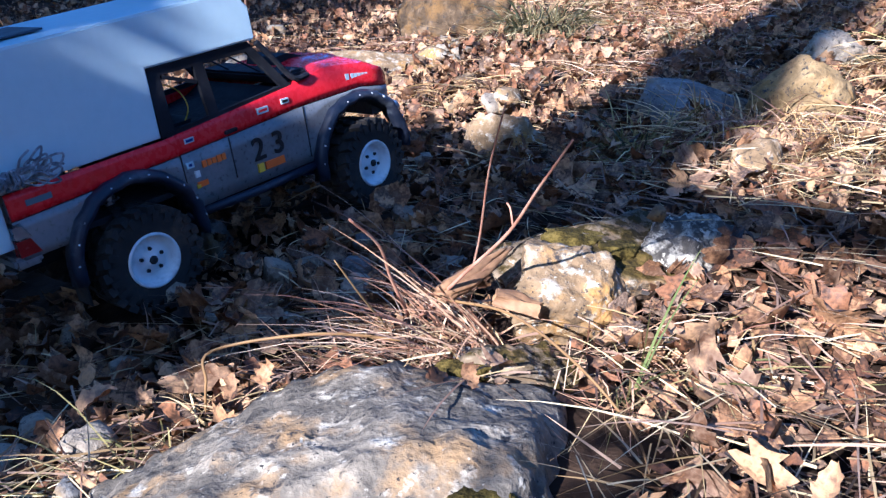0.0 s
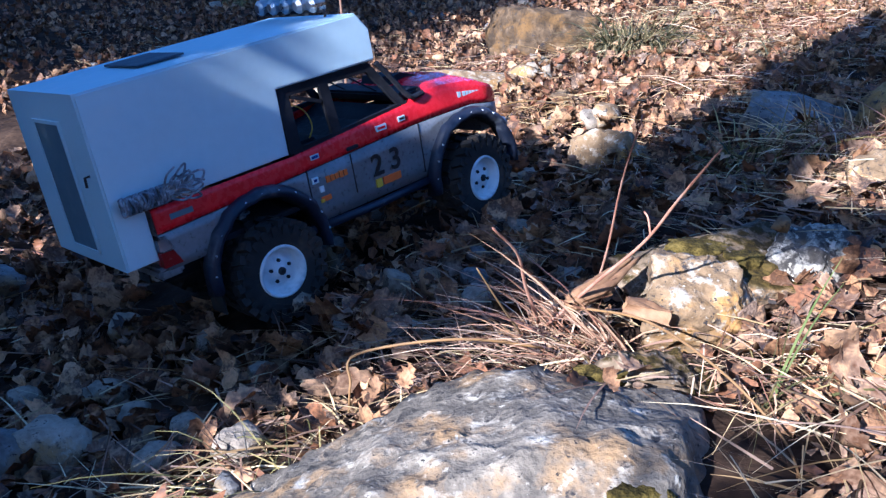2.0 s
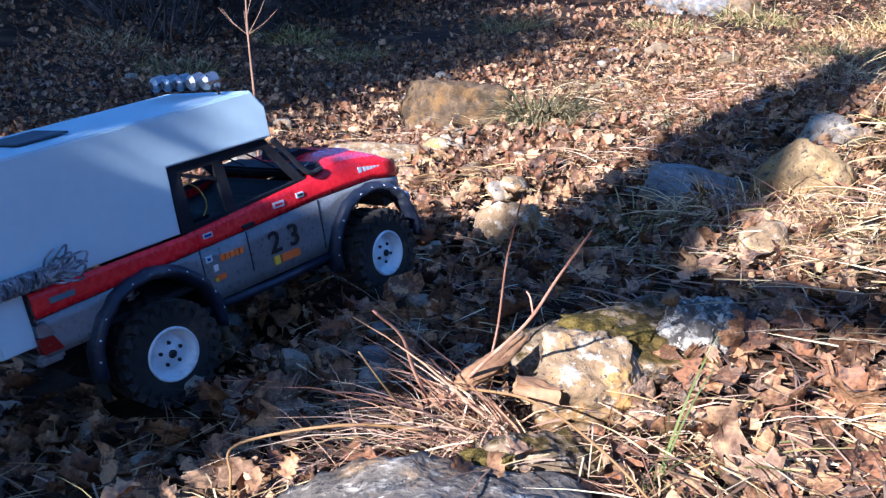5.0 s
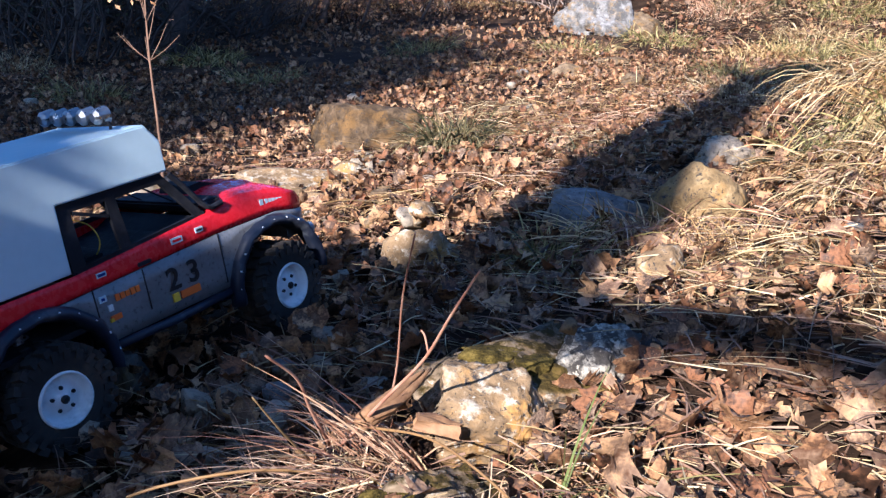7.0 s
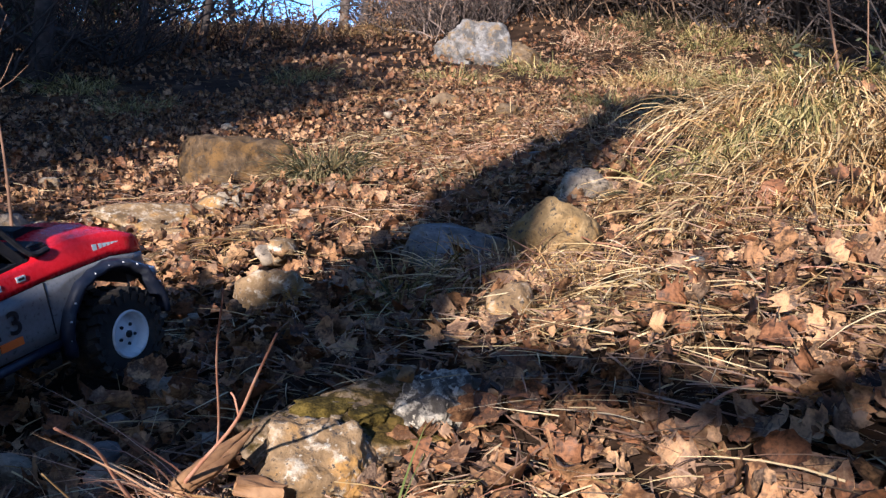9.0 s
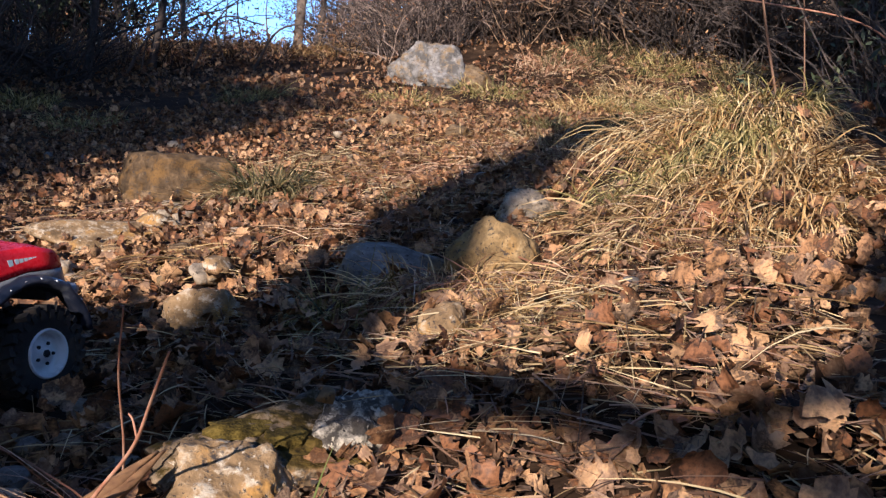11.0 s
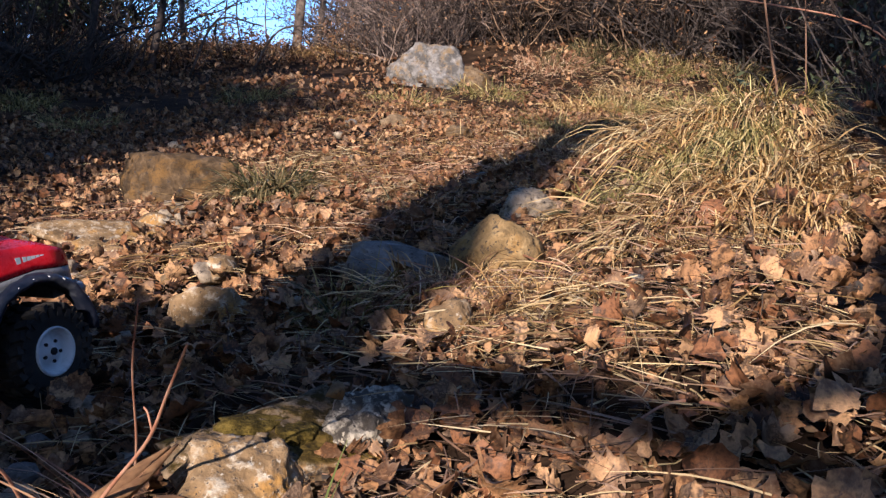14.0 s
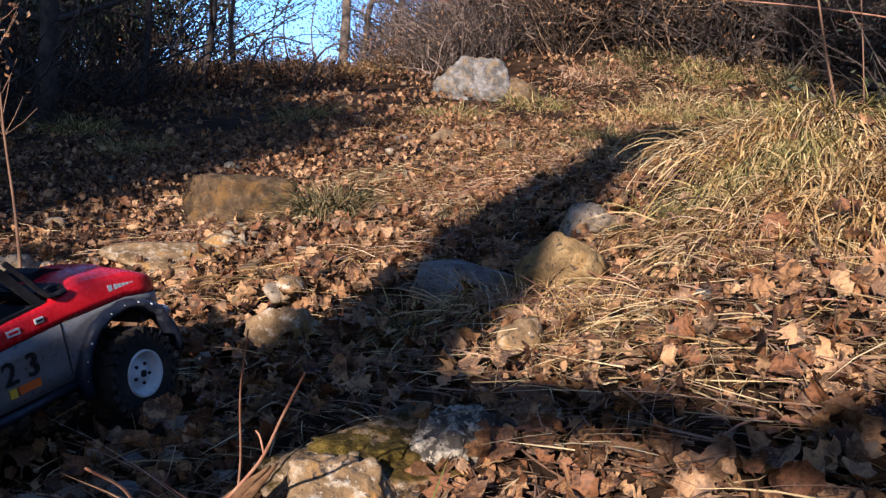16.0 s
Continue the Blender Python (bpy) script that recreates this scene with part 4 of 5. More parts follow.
gold = [r for r in cut if noise.noise((r[0][0] * 7, r[0][1] * 7, 6)) > -0.05]
cut = [r for r in cut if noise.noise((r[0][0] * 7, r[0][1] * 7, 6)) <= -0.05]
tagged(blades("mound_grass", cut, STRAW, 21, 0.0019), "thick mat of long straw-coloured grass on a mound", "grass", kind="stuff")
tagged(blades("mound_grass", gold, GOLD_STRAW, 25, 0.0019), "thick mat of long golden grass on a mound", "grass", kind="stuff")
for i, (x, y) in enumerate(((-1.3, 9.0), (-0.9, 8.8), (-0.5, 8.9), (-0.2, 9.3), (0.1, 8.9), (0.35, 9.2), (0.7, 9.1), (1.1, 9.0), (1.5, 8.8))):
    tuft((x, y), 420, 0.36, GOLD_STRAW, "dry golden grass on the sunlit crest", 90 + i, (0, -0.2), 1.0, 0.9, 0.3, 0.0035)
rest = [r for r in roots if noise.noise((r[0][0] * 3, r[0][1] * 3, 2)) <= -0.5]
tagged(blades("mound_grass", rest, GREEN_STRAW, 22, 0.0016), "greenish long grass on a mound", "grass", kind="stuff")
roots = []
for i in range(26000):                                    # loose straw and needles lying about
    y = rr.uniform(0.3, 3.6) if i % 4 else rr.uniform(2.5, 6.0)
    x = rr.uniform(-0.75, 0.85) * (0.45 + 0.55 * y)
    u = 0.85 * x - 0.53 * y
    if on_stone(x, y) or rr.random() > (0.95 if u > -0.6 else 0.3):
        continue
    a = rr.uniform(0, 6.283)
    roots.append(((x, y, height(x, y) + 0.012 + 0.026 * rr.random()), (math.cos(a), math.sin(a), rr.uniform(-0.1, 0.22)), rr.uniform(0.025, 0.11), rr.uniform(0.0, 0.25)))
brown = [r for k, r in enumerate(roots) if k % 5 < 2]
roots = [r for k, r in enumerate(roots) if k % 5 > 1]
tagged(blades("twig_litter", brown, TWIG, 24, 0.0009, 4), "loose brown twiglets strewn on the ground", "twigs", kind="stuff")
tagged(blades("loose_straw", roots, STRAW, 23, 0.00075, 4), "loose dry straw and pine needles strewn on the ground", "straw", kind="stuff")


def twig(points, r0, r1, mat, label, name="twig", side=()):
    bm = bmesh.new()
    line = bend(points, 6)
    tube(bm, line, [r0 + (r1 - r0) * k / (len(line) - 1) for k in range(len(line))], 6)
    for start, way, n in side:
        p = line[int(start * (len(line) - 1))]
        tube(bm, bend([p, p + Vector(way) * n * 0.5 + Vector((0, 0, 0.004)), p + Vector(way) * n], 4), [r1 * 1.1] * 8 + [r1 * 0.6], 5)
    return tagged(part(name, bm, mat, smooth=True), label, "twig")


twig([(0.005, 0.665, 0.185), (0.035, 0.61, 0.245), (0.06, 0.56, 0.295), (0.072, 0.515, 0.34), (0.082, 0.468, 0.381)], 0.0018, 0.0007, RED_TWIG, "bent reddish twig rising from dry grass", side=((0.55, (-0.3, 0.2, 0.8), 0.02),))
twig([(0.045, 0.70, 0.2), (0.048, 0.66, 0.26), (0.046, 0.61, 0.33), (0.05, 0.576, 0.385)], 0.0012, 0.0006, RED_TWIG, "thin upright reddish stalk")
twig([(-0.005, 0.63, 0.2), (-0.02, 0.6, 0.24), (-0.03, 0.57, 0.275), (-0.05, 0.54, 0.301)], 0.0018, 0.0009, RED_TWIG, "short reddish stalk in a grass clump")
twig([(0.0, 0.6, 0.19), (-0.07, 0.575, 0.2), (-0.147, 0.566, 0.183), (-0.15, 0.56, 0.16), (-0.151, 0.565, 0.13)], 0.0014, 0.001, GOLD_STRAW, "dry looped grass stalk")
twig([(0.025, 0.619, 0.22), (0.07, 0.56, 0.235), (0.11, 0.49, 0.23), (0.14, 0.44, 0.21), (0.15, 0.415, 0.186)], 0.0013, 0.0007, GOLD_STRAW, "long pale curved grass stalk")
twig([(-0.02, 0.6, 0.2), (-0.04, 0.57, 0.235), (-0.059, 0.548, 0.268)], 0.0012, 0.0006, STRAW, "pale upright grass stalk")
bm = bmesh.new()
box(bm, -0.024, 0.022, -0.009, 0.009, -0.0075, 0.0075, 0.0012)
bmesh.ops.subdivide_edges(bm, edges=[e for e in bm.edges if e.calc_length() > 0.012], cuts=5, use_grid_fill=True)
for v in bm.verts:
    v.co += 0.005 * noise.noise_vector(Vector((v.co.x * 35, v.co.y * 130, v.co.z * 130)) + Vector((3, 1, 7))) + Vector((0, 0, -0.12 * v.co.x))
wood = tagged(part("wood_chunk", bm, WOOD), "short broken piece of tan wood against a rock", "wood")
wood.matrix_world = pose(0.082, 0.618, 0.222, 0, 6, -5) @ Matrix.Scale(0.8, 4)
stub = new("root_stub")
for k in range(9):
    bm = bmesh.new()
    a, b = 0.006 * math.cos(k * 2.4), 0.005 * math.sin(k * 2.4)
    end = 0.62 + 0.1 * (k % 5)
    tube(bm, bend([(a, 0, b), (0.024 * end, 0.015 + a, 0.012 * end + b * 1.2), (0.042 * end, 0.032 * end + a, 0.022 * end + b), (0.06 * end, 0.05 * end + 0.5 * a, 0.034 * end + 0.4 * b)], 3), [0.003, 0.0056, 0.005, 0.006, 0.005, 0.0052, 0.0042, 0.003, 0.002, 0.0012], 5)
    part("bark_strip", bm, WOOD, stub, smooth=True)
tagged(stub, "peeling brown root stub beside a mossy rock", "wood")
stub.matrix_world = pose(0.02, 0.628, 0.22) @ Matrix.Scale(0.95, 4)
# stalks on the mound
def on(x, y, up=0.0):
    return (x, y, height(x, y) + up)


twig([(0.844, 1.665, 0.425), (0.85, 1.67, 0.493), (0.877, 1.67, 0.561), (0.972, 1.651, 0.589)], 0.0016, 0.0008, STRAW, "pale arched stalk on a mound", "stalk")
twig([(1.14, 1.79, height(1.14, 1.79)), (1.106, 1.789, 0.626), (1.016, 1.813, 0.662), (0.934, 1.834, 0.673)], 0.002, 0.0009, STRAW, "long pale stalk leaning over a mound", "stalk")
twig([(1.15, 1.8, height(1.15, 1.8)), (1.11, 1.79, 0.63), (1.054, 1.804, 0.658), (1.003, 1.819, 0.69)], 0.002, 0.0009, STRAW, "long pale stalk leaning over a mound", "stalk")
twig([(1.375, 1.72, height(1.375, 1.72) - 0.01), (1.36, 1.736, 0.693), (1.334, 1.756, 0.821), (1.304, 1.778, 0.99)], 0.0042, 0.0024, TWIG, "tall thin brown stalk behind a mound", "stalk")
twig([(1.425, 1.71, height(1.425, 1.71) - 0.01), (1.42, 1.73, 0.78), (1.408, 1.752, 0.97)], 0.0024, 0.0014, TWIG, "thin brown stalk behind a mound", "stalk")
twig([(3.45, 3.5, 1.05), (3.1, 3.52, 1.25), (2.607, 3.553, 1.295), (2.114, 3.672, 1.319), (1.923, 3.721, 1.36), (1.75, 3.75, 1.42)], 0.005, 0.0022, RED_TWIG, "long reddish bramble cane", "bramble_cane")
# slender dead sapling with papery leaves
bm = bmesh.new()
main = bend([on(-0.45, 2.15), on(-0.47, 2.16, 0.2), on(-0.5, 2.17, 0.42), on(-0.53, 2.2, 0.75)], 6)
sap = new("dead_sapling")
part("stem", tube(bm, main, [0.005 - 0.0035 * k / (len(main) - 1) for k in range(len(main))], 6), TWIG, sap, smooth=True)
for k in range(26):
    bm = bmesh.new()
    p = main[rr.randint(10, len(main) - 1)]
    d = Vector((rr.gauss(0, 1), rr.gauss(0, 0.6), rr.uniform(0.6, 2))).normalized()
    tube(bm, [p, p + d * 0.05, p + d * 0.09 + Vector((0, 0, 0.01))], [0.0012, 0.0009, 0.0005], 4)
    part("twiglet", bm, TWIG, sap)
vs, fs = [], []
for k in range(90):
    p = main[rr.randint(14, len(main) - 1)] + Vector((rr.gauss(0, 0.035), rr.gauss(0, 0.02), rr.gauss(0, 0.03)))
    a, b = Vector((rr.gauss(0, 1), rr.gauss(0, 1), rr.gauss(0, 1))).normalized() * 0.009, Vector((rr.gauss(0, 1), rr.gauss(0, 1), rr.gauss(0, 1))).normalized() * 0.006
    i = len(vs)
    vs += [p - a, p + b, p + a, p - b]
    fs.append((i, i + 1, i + 2, i + 3))
seed_leaves = bulk("papery_foliage", vs, fs, LEAVES)
seed_leaves.parent = sap
tagged(sap, "slender dead sapling with papery tan leaves", "sapling")
for i in range(40):                                       # fallen twigs
    y = rr.uniform(0.55, 3.2)
    x = rr.uniform(-0.7, 0.8) * (0.45 + 0.5 * y)
    a, n = rr.uniform(0, 6.283), rr.uniform(0.06, 0.2)
    mid = (x + 0.5 * n * math.cos(a), y + 0.5 * n * math.sin(a))
    end = (x + n * math.cos(a + 0.2), y + n * math.sin(a + 0.2))
    fallen = twig([on(x, y, 0.012), on(mid[0], mid[1], 0.02 + 0.01 * rr.random()), on(end[0], end[1], 0.014)], rr.uniform(0.001, 0.0026), 0.0008, rr.choice((TWIG, STRAW, RED_TWIG)), "thin fallen twig on the leaves")
    tagged(fallen, group="fallen twigs")


# small green sprout on the bank
bm = bmesh.new()
for k in range(9):
    a = k * 2.4
    d = Vector((math.cos(a), math.sin(a), 0.5)).normalized() * 0.018
    q = d.cross(Vector((0, 0, 1))).normalized() * 0.005
    c = Vector(on(0.684, 0.785, 0.012))
    bm.faces.new([bm.verts.new(p) for p in (c, c + d * 0.6 + q, c + d + Vector((0, 0, -0.003)), c + d * 0.6 - q)])
tagged(part("green_sprout", bm, BLADE), "tiny green sprout in dry leaves", "plant")
twig([on(0.52, 0.85, 0.02), on(0.56, 0.86, 0.026), on(0.61, 0.88, 0.024)], 0.0013, 0.0009, STRAW, "straight straw stalk on the leaves")

# mats of combed straw and needles on the slope
def straw_mat(at, wide, deep, count, mat, seed, label, way=(-0.5, -1.0)):
    rnd = random.Random(seed)
    spread, out = rnd.uniform(0.35, 0.7), []
    for _ in range(count):
        x, y = at[0] + rnd.gauss(0, wide), at[1] + rnd.gauss(0, deep)
        if on_stone(x, y):
            continue
        out.append(((x, y, height(x, y) + 0.01 + 0.03 * rnd.random()), (way[0] + rnd.gauss(0, spread), way[1] + rnd.gauss(0, spread), rnd.uniform(-0.1, 0.3)), rnd.uniform(0.05, 0.16), rnd.uniform(0.05, 0.35)))
    return tagged(blades("straw_mat", out, mat, seed, 0.0009 + 0.0002 * at[1], 4), label, "straw", kind="stuff")


MATS = [(0.27, 1.8, 0.09, 0.05, 260), (0.44, 1.76, 0.08, 0.06, 260), (0.34, 2.55, 0.14, 0.08, 420), (0.53, 2.64, 0.13, 0.09, 420), (0.74, 2.5, 0.13, 0.12, 480), (0.54, 3.1, 0.16, 0.12, 420), (1.1, 3.4, 0.18, 0.14, 520), (1.3, 3.15, 0.16, 0.14, 460), (0.62, 2.1, 0.12, 0.08, 340), (0.9, 2.85, 0.15, 0.12, 420),
        (0.47, 1.17, 0.06, 0.035, 260), (0.52, 0.96, 0.05, 0.04, 220), (0.78, 1.42, 0.07, 0.05, 260), (0.9, 1.28, 0.08, 0.05, 300), (0.56, 0.76, 0.08, 0.06, 120), (0.05, 1.75, 0.1, 0.07, 160), (-0.1, 2.5, 0.16, 0.08, 200), (1.75, 4.3, 0.25, 0.25, 500), (1.5, 5.2, 0.3, 0.3, 520), (2.6, 6.4, 0.5, 0.4, 800), (3.3, 6.4, 0.45, 0.45, 900), (2.9, 5.3, 0.4, 0.4, 700), (3.9, 6.9, 0.5, 0.4, 800), (2.0, 3.9, 0.3, 0.3, 500), (0.9, 4.3, 0.3, 0.3, 400)]
for i, (x, y, wide, deep, count) in enumerate(MATS):
    straw_mat((x, y), wide, deep, count, (GOLD_STRAW, RUSSET_STRAW, STRAW)[i % 3], 700 + i, ("golden straw combed down the slope", "russet needles and straw on the slope", "pale straw lying over leaves")[i % 3])
for i, (x, y, n, ln, m) in enumerate(((1.36, 1.78, 700, 0.2, GREEN_STRAW), (1.28, 1.66, 500, 0.2, GREEN_STRAW), (1.1, 1.33, 500, 0.17, GOLD_STRAW), (3.2, 6.0, 420, 0.3, STRAW), (3.5, 5.7, 420, 0.3, GREEN_STRAW), (2.9, 6.9, 320, 0.26, RUSSET_STRAW), (3.5, 7.2, 420, 0.28, DARK_GRASS), (3.75, 6.6, 420, 0.28, GREEN_STRAW), (3.1, 7.0, 320, 0.24, DARK_GRASS), (4.1, 6.9, 320, 0.28, STRAW), (4.3, 6.3, 320, 0.28, DARK_GRASS), (2.1, 6.05, 320, 0.25, GREEN_STRAW), (2.6, 5.5, 380, 0.3, GOLD_STRAW), (-0.97, 5.78, 420, 0.25, GREEN_STRAW), (0.42, 2.42, 260, 0.13, DARK_GRASS), (0.62, 1.95, 240, 0.12, DARK_GRASS))):
    tuft((x, y), n, ln, m, "tussock of long drooping dry grass", 760 + i, (-0.15, -0.35), 0.9, 1.0, 0.07 + 0.03 * y, 0.0011 + 0.0003 * y)

# ---- trees and shrubs ----
def limb(bm, p, way, length, r, rnd, level, ends, sides=6, curl=0.35, up=0.15):
    """One limb and, from it, smaller ones."""
    pts, rad, d = [Vector(p)], [r], Vector(way).normalized()
    steps = 6
    for k in range(steps):
        d = (d + Vector((rnd.gauss(0, 1), rnd.gauss(0, 1), rnd.gauss(0, 1))) * curl / steps ** 0.5 * 0.6 + Vector((0, 0, up / steps))).normalized()
        pts.append(pts[-1] + d * length / steps)
        rad.append(r * (1 - 0.75 * (k + 1) / steps))
    tube(bm, pts, rad, max(3, sides), False)
    ends.append((pts[-1], d, length))
    if level > 0:
        for _ in range(rnd.randint(3, 5)):
            k = rnd.randint(1, steps)
            b = Vector((rnd.gauss(0, 1), rnd.gauss(0, 1), rnd.gauss(0.25, 0.7))).normalized()
            limb(bm, pts[k], (pts[k] - pts[k - 1]).normalized() * 0.6 + b, length * rnd.uniform(0.4, 0.7), rad[k] * 0.62, rnd, level - 1, ends, sides - 1, curl, up)


def foliage(name, centres, per, spread, size, mat, rnd, flat=1.0):
    vs, fs = [], []
    for c in centres:
        for _ in range(per):
            p = Vector(c) + Vector((rnd.gauss(0, spread), rnd.gauss(0, spread), rnd.gauss(0, spread * 0.7)))
            a = Vector((rnd.gauss(0, 1), rnd.gauss(0, 1), rnd.gauss(0, flat))).normalized() * size * rnd.uniform(0.6, 1.3)
            b = a.cross(Vector((rnd.gauss(0, 1), rnd.gauss(0, 1), rnd.gauss(0, 1)))).normalized() * size * 0.42
            i = len(vs)
            vs += [p - a, p + b - a * 0.1, p + a, p - b + a * 0.1]
            fs.append((i, i + 1, i + 2, i + 3))
    return bulk(name, vs, fs, mat)


def tree(at, line, r0, r1, limbs, mat, label, seed, level=2, length=1.2, start=0.35, leaves=None, name="tree", sides=10, category="tree", up=0.15):
    """A tree: tapered trunk along line (offsets from its foot), limbs, and leaves if given (per, spread, size, material)."""
    rnd = random.Random(seed)
    foot = Vector((at[0], at[1], height(at[0], at[1]) - 0.05))
    pts = bend([foot + Vector(p) for p in line], 5)
    n = len(pts) - 1
    top = new(name)
    rad = [r0 + (r1 - r0) * (k / n) ** 0.8 for k in range(n + 1)]
    rad[0] *= 1.3
    bm = tube(bmesh.new(), pts, rad, sides)
    part("trunk", bm, mat, top, smooth=True)
    ends = []
    for i in range(limbs):
        k = int((start + (1 - start) * (i + rnd.random()) / limbs) * n)
        k = min(n, max(1, k))
        a = rnd.uniform(0, 6.283)
        bm = bmesh.new()
        limb(bm, pts[k], (math.cos(a), math.sin(a), rnd.uniform(0.1, 0.8)), length * rnd.uniform(0.6, 1.2), rad[k] * 0.5, rnd, level, ends, 6, 0.45, up)
        part("branch", bm, mat, top, smooth=True)
    if leaves:
        crown = foliage("crown", [e[0] for e in ends], leaves[0], leaves[1], leaves[2], leaves[3], rnd)
        crown.parent = top
    return tagged(top, label, category)


tree((1.03, 9.3), [(0, 0, 0), (0.02, 0, 0.8), (-0.06, 0, 1.8), (-0.1, 0, 3.2), (-0.05, 0, 5)], 0.055, 0.035, 7, BARK, "slim bare tree with sunlit brown trunk on the crest", 1, 2, 1.3, 0.3)
tree((1.24, 9.35), [(0, 0, 0), (0.04, 0, 0.4), (0.06, 0, 0.7), (0.2, 0, 1.05), (0.28, 0, 1.5)], 0.045, 0.022, 5, DARK_BARK, "crooked dark bare tree on the crest", 2, 1, 0.5, 0.5)
tree((-1.22, 6.0), [(0, 0, 0), (0.05, 0, 0.7), (0.0, 0, 1.6), (0.1, 0, 3.2)], 0.07, 0.03, 12, DARK_BARK, "bare dark tree with tangled branches", 3, 2, 1.1, 0.15)
tree((-1.75, 5.85), [(0, 0, 0), (-0.03, 0, 0.9), (0.02, 0, 2.4)], 0.03, 0.015, 8, BARK, "slim pale bare tree", 4, 2, 0.8, 0.2)
tree((-0.35, 8.3), [(0, 0, 0), (0.1, 0, 0.8), (0.05, 0, 1.8), (0.2, 0, 3.0)], 0.04, 0.015, 6, DARK_BARK, "bare crooked tree on the crest", 5, 2, 0.8, 0.2)
tree((-0.05, 8.6), [(0, 0, 0), (-0.05, 0, 0.7), (0.12, 0, 1.5), (0.2, 0, 2.4)], 0.03, 0.012, 4, BARK, "bare crooked tree on the crest", 6, 2, 0.7, 0.3)
tree((-0.75, 7.2), [(0, 0, 0), (0.05, 0, 0.9), (-0.1, 0, 2.4)], 0.035, 0.015, 9, DARK_BARK, "bare dark tree with tangled branches", 7, 2, 0.9, 0.15)
for i, (x, y, h) in enumerate(((-2.6, 7.2, 4.5), (-3.6, 8.5, 6), (-2.2, 9.6, 5), (-4.8, 6.6, 6), (-1.5, 10.8, 4.2))):
    tree((x, y), [(0, 0, 0), (0.05, 0, h * 0.4), (0, 0.05, h)], 0.09, 0.03, 16, DARK_BARK, "dark evergreen tree at the edge of the wood", 40 + i, 1, 1.3, 0.08, (70, 0.2, 0.028, NEEDLE), name="evergreen_tree")


def shrub(at, stems, high, spread, mat, label, seed, leaves=None, radius=0.006, name="shrub", lean=(0, 0)):
    rnd = random.Random(seed)
    top = new(name)
    bm, tips = bmesh.new(), []
    for _ in range(stems):
        a, r = rnd.uniform(0, 6.283), spread * 0.55 * math.sqrt(rnd.random())
        x, y = at[0] + r * math.cos(a), at[1] + r * math.sin(a)
        p = Vector((x, y, height(x, y) - 0.03))
        d = Vector((0.55 * math.cos(a) * r / spread + rnd.gauss(lean[0], 0.45), 0.55 * math.sin(a) * r / spread + rnd.gauss(lean[1], 0.4), 1)).normalized()
        n = high * rnd.uniform(0.5, 1.15)
        pts = [p]
        for k in range(5):
            d = (d + Vector((rnd.gauss(0, 0.26), rnd.gauss(0, 0.26), rnd.gauss(-0.05, 0.16)))).normalized()
            pts.append(pts[-1] + d * n / 5)
        rr0 = radius * rnd.uniform(0.5, 1.3)
        tube(bm, pts, [rr0 * (1 - 0.14 * k) for k in range(6)], 3, False)
        tips += pts[2:]
        for _ in range(5):
            k = rnd.randint(1, 5)
            e = (d + Vector((rnd.gauss(0, 0.7), rnd.gauss(0, 0.7), rnd.gauss(0.1, 0.5)))).normalized()
            q = pts[k] + e * n * rnd.uniform(0.12, 0.3)
            tube(bm, [pts[k], (pts[k] + q) / 2 + Vector((rnd.gauss(0, 0.02), 0, rnd.gauss(0, 0.02))), q], [rr0 * 0.5, rr0 * 0.4, rr0 * 0.25], 3, False)
            tips.append(q)
    part("stemwork", bm, mat, top)
    if leaves:
        crown = foliage("foliage", rnd.sample(tips, min(len(tips), leaves[4])), leaves[0], leaves[1], leaves[2], leaves[3], rnd)
        crown.parent = top
    return tagged(top, label, "shrub")


rr = random.Random(77)
for i in range(24):                                       # thicket along the bank; dark bark paints shade into its right end
    x = 3.15 + 0.14 * i + rr.gauss(0, 0.1)
    y = (8.2 - 0.62 * x) / 0.78 + rr.gauss(0.1, 0.2)
    shrub((x, y), 85, 1.2 + 0.5 * rr.random(), 0.7, DARK_BARK if x > 4.0 else STEM, "dense brown leafless thicket shrub", 200 + i, (5, 0.06, 0.022, LEAVES, 60), 0.008, lean=(-0.1, -0.1))
for i in range(14):                                       # second row of the thicket, its right end painted darker as shade too
    x = 3.2 + 0.3 * i + rr.gauss(0, 0.15)
    y = (9.3 - 0.62 * x) / 0.78 + rr.gauss(0, 0.25)
    shrub((x, y), 70, 2.6, 1.0, DARK_BARK if x > 3.4 else STEM, "tall dense brown leafless thicket shrub", 240 + i, (6, 0.09, 0.035, LEAVES, 80), 0.010)
for i, (x, y) in enumerate(((3.6, 3.5), (4.1, 3.9), (4.5, 3.2), (4.9, 4.2))):
    shrub((x, y), 60, 1.3, 0.7, DARK_BARK, "dark bramble shrub beside the mound", 270 + i, (6, 0.08, 0.03, NEEDLE, 60), 0.006)
for i in range(15):                                       # fuzzy bushes along the top of the slope
    x = 1.85 + 0.12 * i + rr.gauss(0, 0.06)
    y = (7.5 + 0.06 * i - 0.62 * x) / 0.78 + rr.gauss(0.1, 0.15)
    shrub((x, y), 110, 0.75 + 0.05 * i, 0.6, GREY_STEM if i < 9 else STEM, "greyish brown leafless bush on the slope", 500 + i, (4, 0.06, 0.016, LEAVES, 40), 0.0055)
for i in range(13):                                       # bushes past the crest
    x, y = 1.55 + 0.28 * i + rr.gauss(0, 0.1), 10.3 - 0.12 * i + rr.gauss(0, 0.35)
    shrub((x, y), 110, 0.75 + 0.16 * i, 0.75, GREY_STEM, "greyish brown fuzzy bush beyond the crest", 280 + i, (5, 0.08, 0.018, LEAVES, 60), 0.007)
